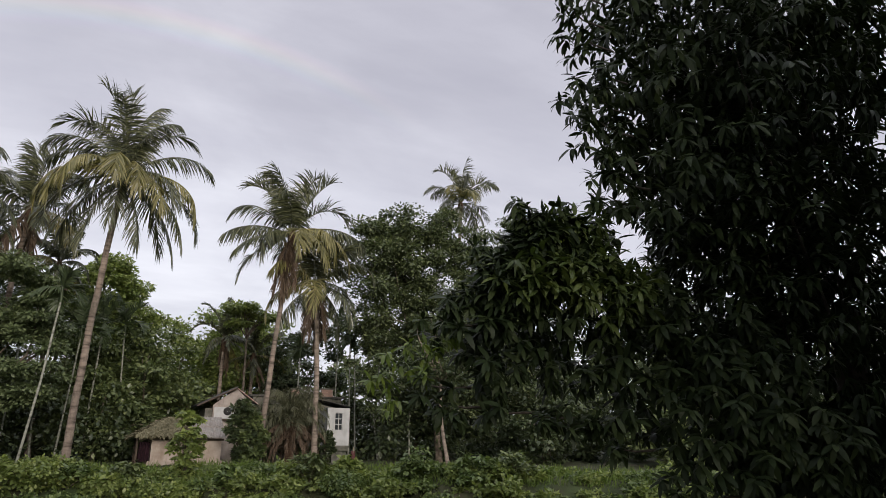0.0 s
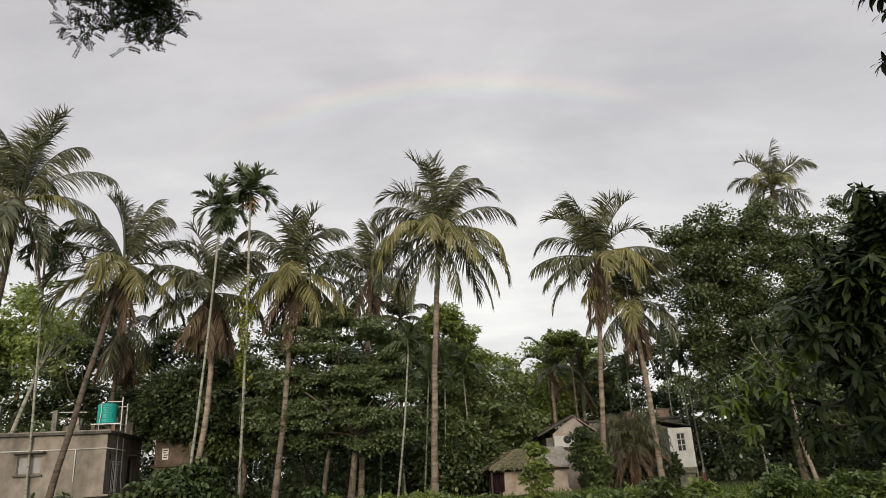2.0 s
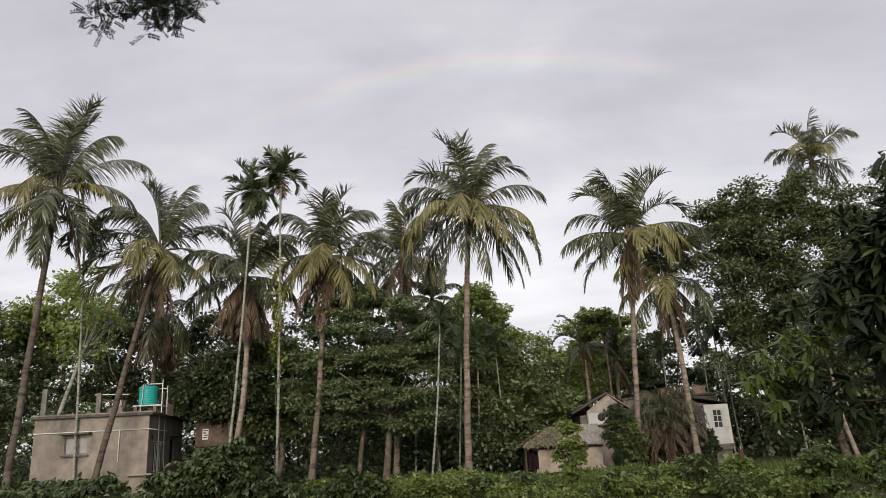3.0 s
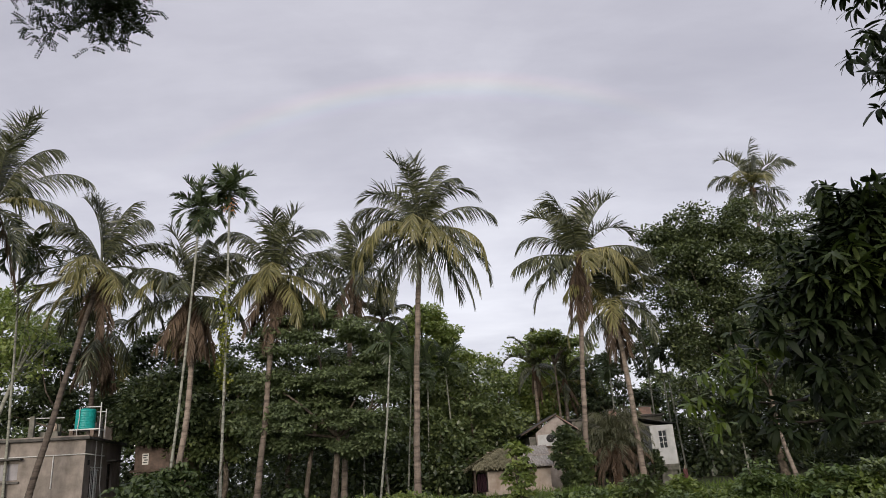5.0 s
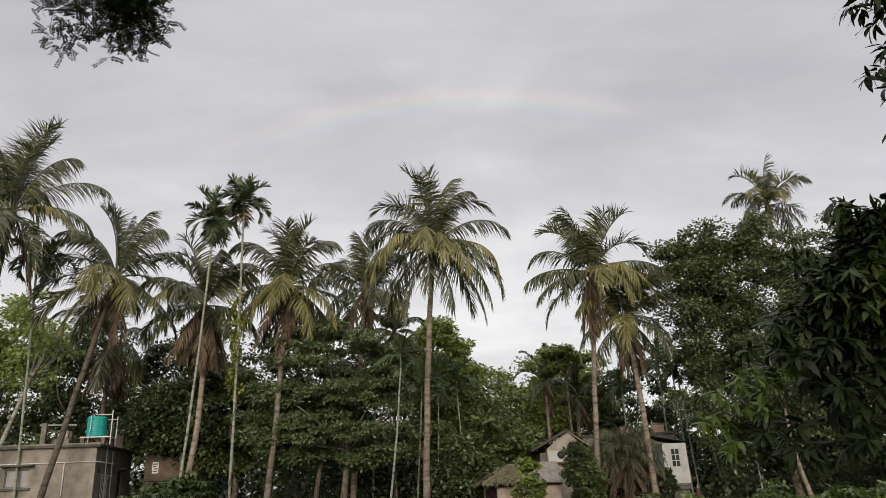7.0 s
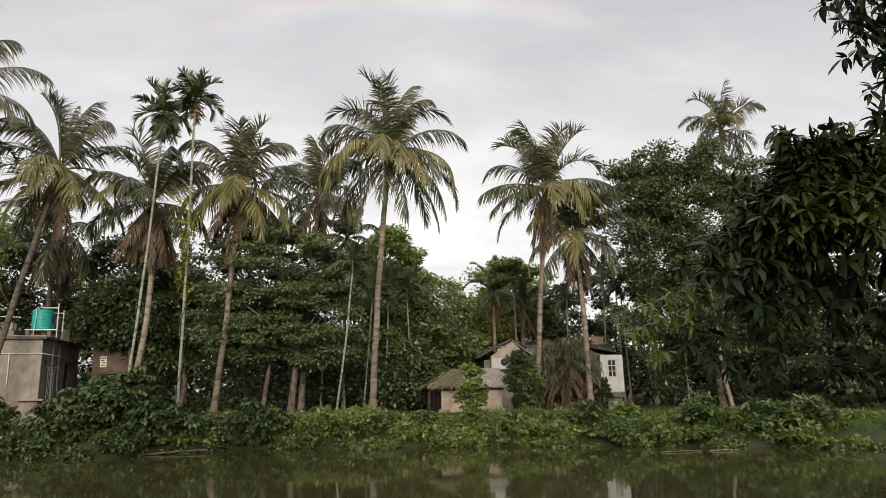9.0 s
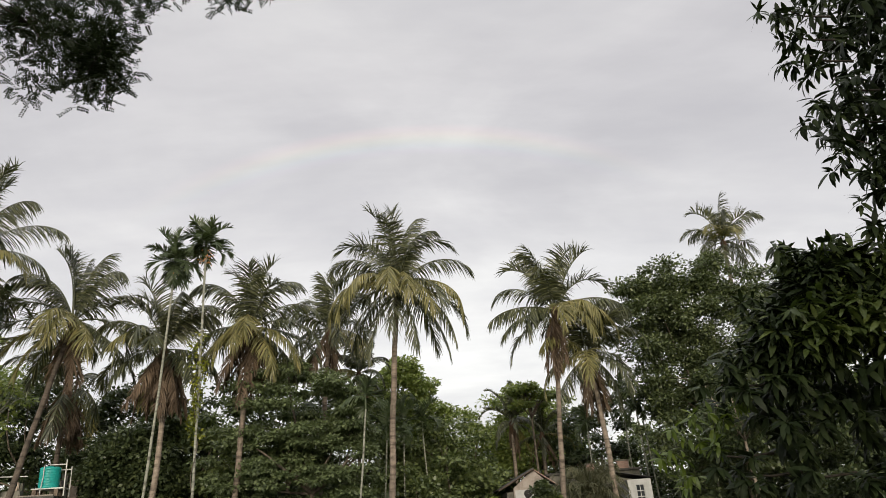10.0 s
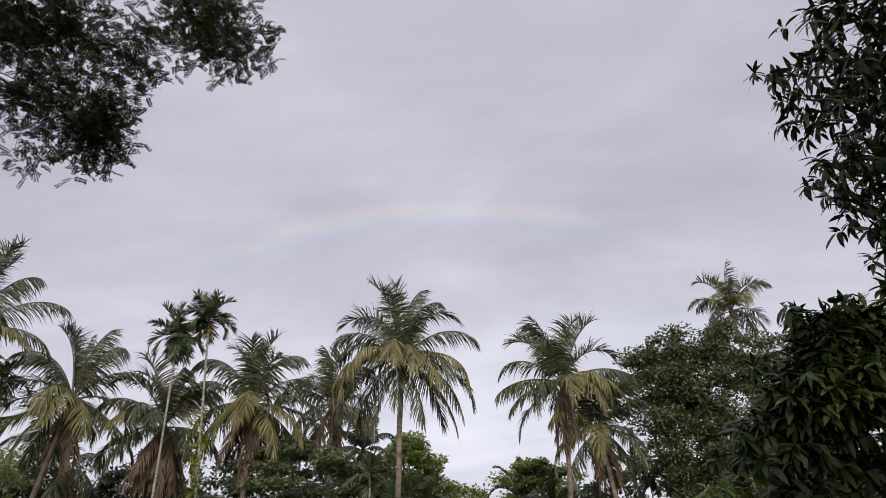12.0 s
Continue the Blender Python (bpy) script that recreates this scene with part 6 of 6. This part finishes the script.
def feathery_tree():
    rng = np.random.default_rng(611)
    base = (-8.6, 7.0)
    z0 = gz(*base) - 0.05
    o = np.array([*base, z0])
    ob = thing("feathery_tree", tuple(o), "tree with fine feathery dark leaves reaching overhead", "tree")
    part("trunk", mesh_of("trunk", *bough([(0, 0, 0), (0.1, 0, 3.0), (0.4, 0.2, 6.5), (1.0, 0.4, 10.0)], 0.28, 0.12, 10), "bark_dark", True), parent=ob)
    lobes = [(-3.7, 8.0, 9.45, 0.62, 0.6, 0.85), (-4.6, 8.0, 9.9, 0.75, 0.6, 0.75), (-3.4, 8.0, 10.6, 0.7, 0.6, 0.6), (-2.05, 8.0, 10.75, 0.80, 0.6, 0.62), (-2.6, 8.0, 11.5, 1.0, 0.7, 0.6),
             (-4.7, 8.0, 11.2, 1.2, 0.8, 0.8), (-6.4, 7.6, 10.6, 1.2, 1.0, 1.0), (-4.0, 8.0, 8.80, 0.46, 0.4, 0.3), (-3.75, 8.0, 9.1, 0.5, 0.5, 0.42), (-4.68, 8.0, 8.76, 0.32, 0.25, 0.2), (-7.5, 7.3, 11.8, 1.6, 1.4, 1.0)]
    lobes = [(a, b, c + 0.06, p, q, r) for a, b, c, p, q, r in lobes]
    count = 2600
    c = crown_centres(rng, lobes, count, 0.15) - o
    fork = np.array([0.7, 0.3, 8.2])
    limb = []
    mains = [np.array(q) - o for q in ((-3.8, 8.0, 9.4), (-2.2, 8.0, 10.7), (-4.6, 8.0, 11.0), (-4.7, 8.0, 9.9))]
    for q in mains:
        limb.append(bough([fork, fork * 0.5 + q * 0.5 + (0, 0, 1.9), q], 0.014, 0.006, 6))
    for q in c[::12]:
        m = mains[int(np.argmin([np.linalg.norm(q - k) for k in mains]))]
        limb.append(bough([m, (m + q) / 2 + rng.normal(size=3) * 0.1, q], 0.012, 0.003, 4))
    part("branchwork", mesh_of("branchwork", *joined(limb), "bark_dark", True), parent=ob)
    # each feather: leaflets in pairs along a thin stalk
    per, pairs = 4, 7
    n = count * per
    start = np.repeat(c, per, 0) + rng.normal(size=(n, 3)) * 0.05
    axis = unit(rng.normal(size=(n, 3)) * (1, 1, 0.6) + (0, 0, -0.1))
    L = (0.13 + 0.08 * rng.random(n))[:, None]
    side = unit(np.cross(axis, np.array([0, 0, 1.0]) + rng.normal(size=(n, 3)) * 0.4))
    nrm = np.cross(side, axis)
    pos, ax, no = [], [], []
    for k in range(pairs):
        f = 0.2 + 0.8 * k / (pairs - 1)
        p = start + axis * L * f - np.array([0, 0, 0.12]) * L * f * f
        for s in (-1, 1):
            pos.append(p)
            ax.append(side * s + axis * 0.55 + rng.normal(size=(n, 3)) * 0.12 + (0, 0, -0.2))
            no.append(nrm)
    pos, ax, no = np.concatenate(pos), np.concatenate(ax), np.concatenate(no)
    ll = 0.034 + 0.020 * rng.random(len(pos))
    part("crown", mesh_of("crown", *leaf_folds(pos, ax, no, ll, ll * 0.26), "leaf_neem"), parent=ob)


def overhead_bough():
    rng = np.random.default_rng(733)
    base = (-5.6, 3.4)
    z0 = gz(*base)
    o = np.array([*base, z0])
    ob = thing("overhanging_tree", tuple(o), "dark broad-leaved tree leaning over from the near bank", "tree")
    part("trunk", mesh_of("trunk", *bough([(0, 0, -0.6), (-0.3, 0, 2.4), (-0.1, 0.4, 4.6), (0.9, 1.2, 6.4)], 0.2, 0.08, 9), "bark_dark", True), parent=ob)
    lobes = [(-4.1, 5.2, 8.2, 0.8, 0.6, 0.6), (-3.2, 5.2, 8.55, 0.7, 0.5, 0.35), (-4.6, 5.2, 7.3, 0.55, 0.5, 0.6), (-5.4, 4.6, 7.8, 1.0, 0.9, 1.0)]
    c = crown_centres(rng, lobes, 110, 0.2) - o
    fork = np.array([0.5, 0.9, 5.8])
    limb = [bough([fork, (fork + q) / 2 + rng.normal(size=3) * 0.15, q], 0.015, 0.005, 5) for q in c[::14]]
    part("branchwork", mesh_of("branchwork", *joined(limb), "bark_dark", True), parent=ob)
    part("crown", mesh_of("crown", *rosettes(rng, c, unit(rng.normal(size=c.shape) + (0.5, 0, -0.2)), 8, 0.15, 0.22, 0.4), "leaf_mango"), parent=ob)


foreground_mango()
feathery_tree()
overhead_bough()


# ---- unseen trees, added behind the viewer to shade the near boughs ----
for _i, (_x, _y, _z, _rx, _ry, _rz) in enumerate(((11.0, -3.5, 5.6, 5.0, 3.0, 4.2), (-9.0, -4.0, 6.0, 4.5, 3.0, 4.0), (17.5, 1.5, 6.0, 4.0, 4.0, 4.5), (2.0, -9.0, 4.5, 4.0, 2.5, 3.0), (9.2, -2.6, 9.2, 4.6, 3.2, 1.9), (-5.5, -1.6, 10.6, 4.5, 2.6, 1.8))):
    broadleaf("mango_tree", "unseen tree added to shade the near boughs", (_x, _y), (_x, _y, 3.0), 0.25, [(_x, _y, _z, _rx, _ry, _rz)], 170, 1.2, 60, 0.5, 0.28, "leaf_dark", 900 + _i,
              hollow=0.1, shell=0.3, limb_count=6, group="trees on the near bank")
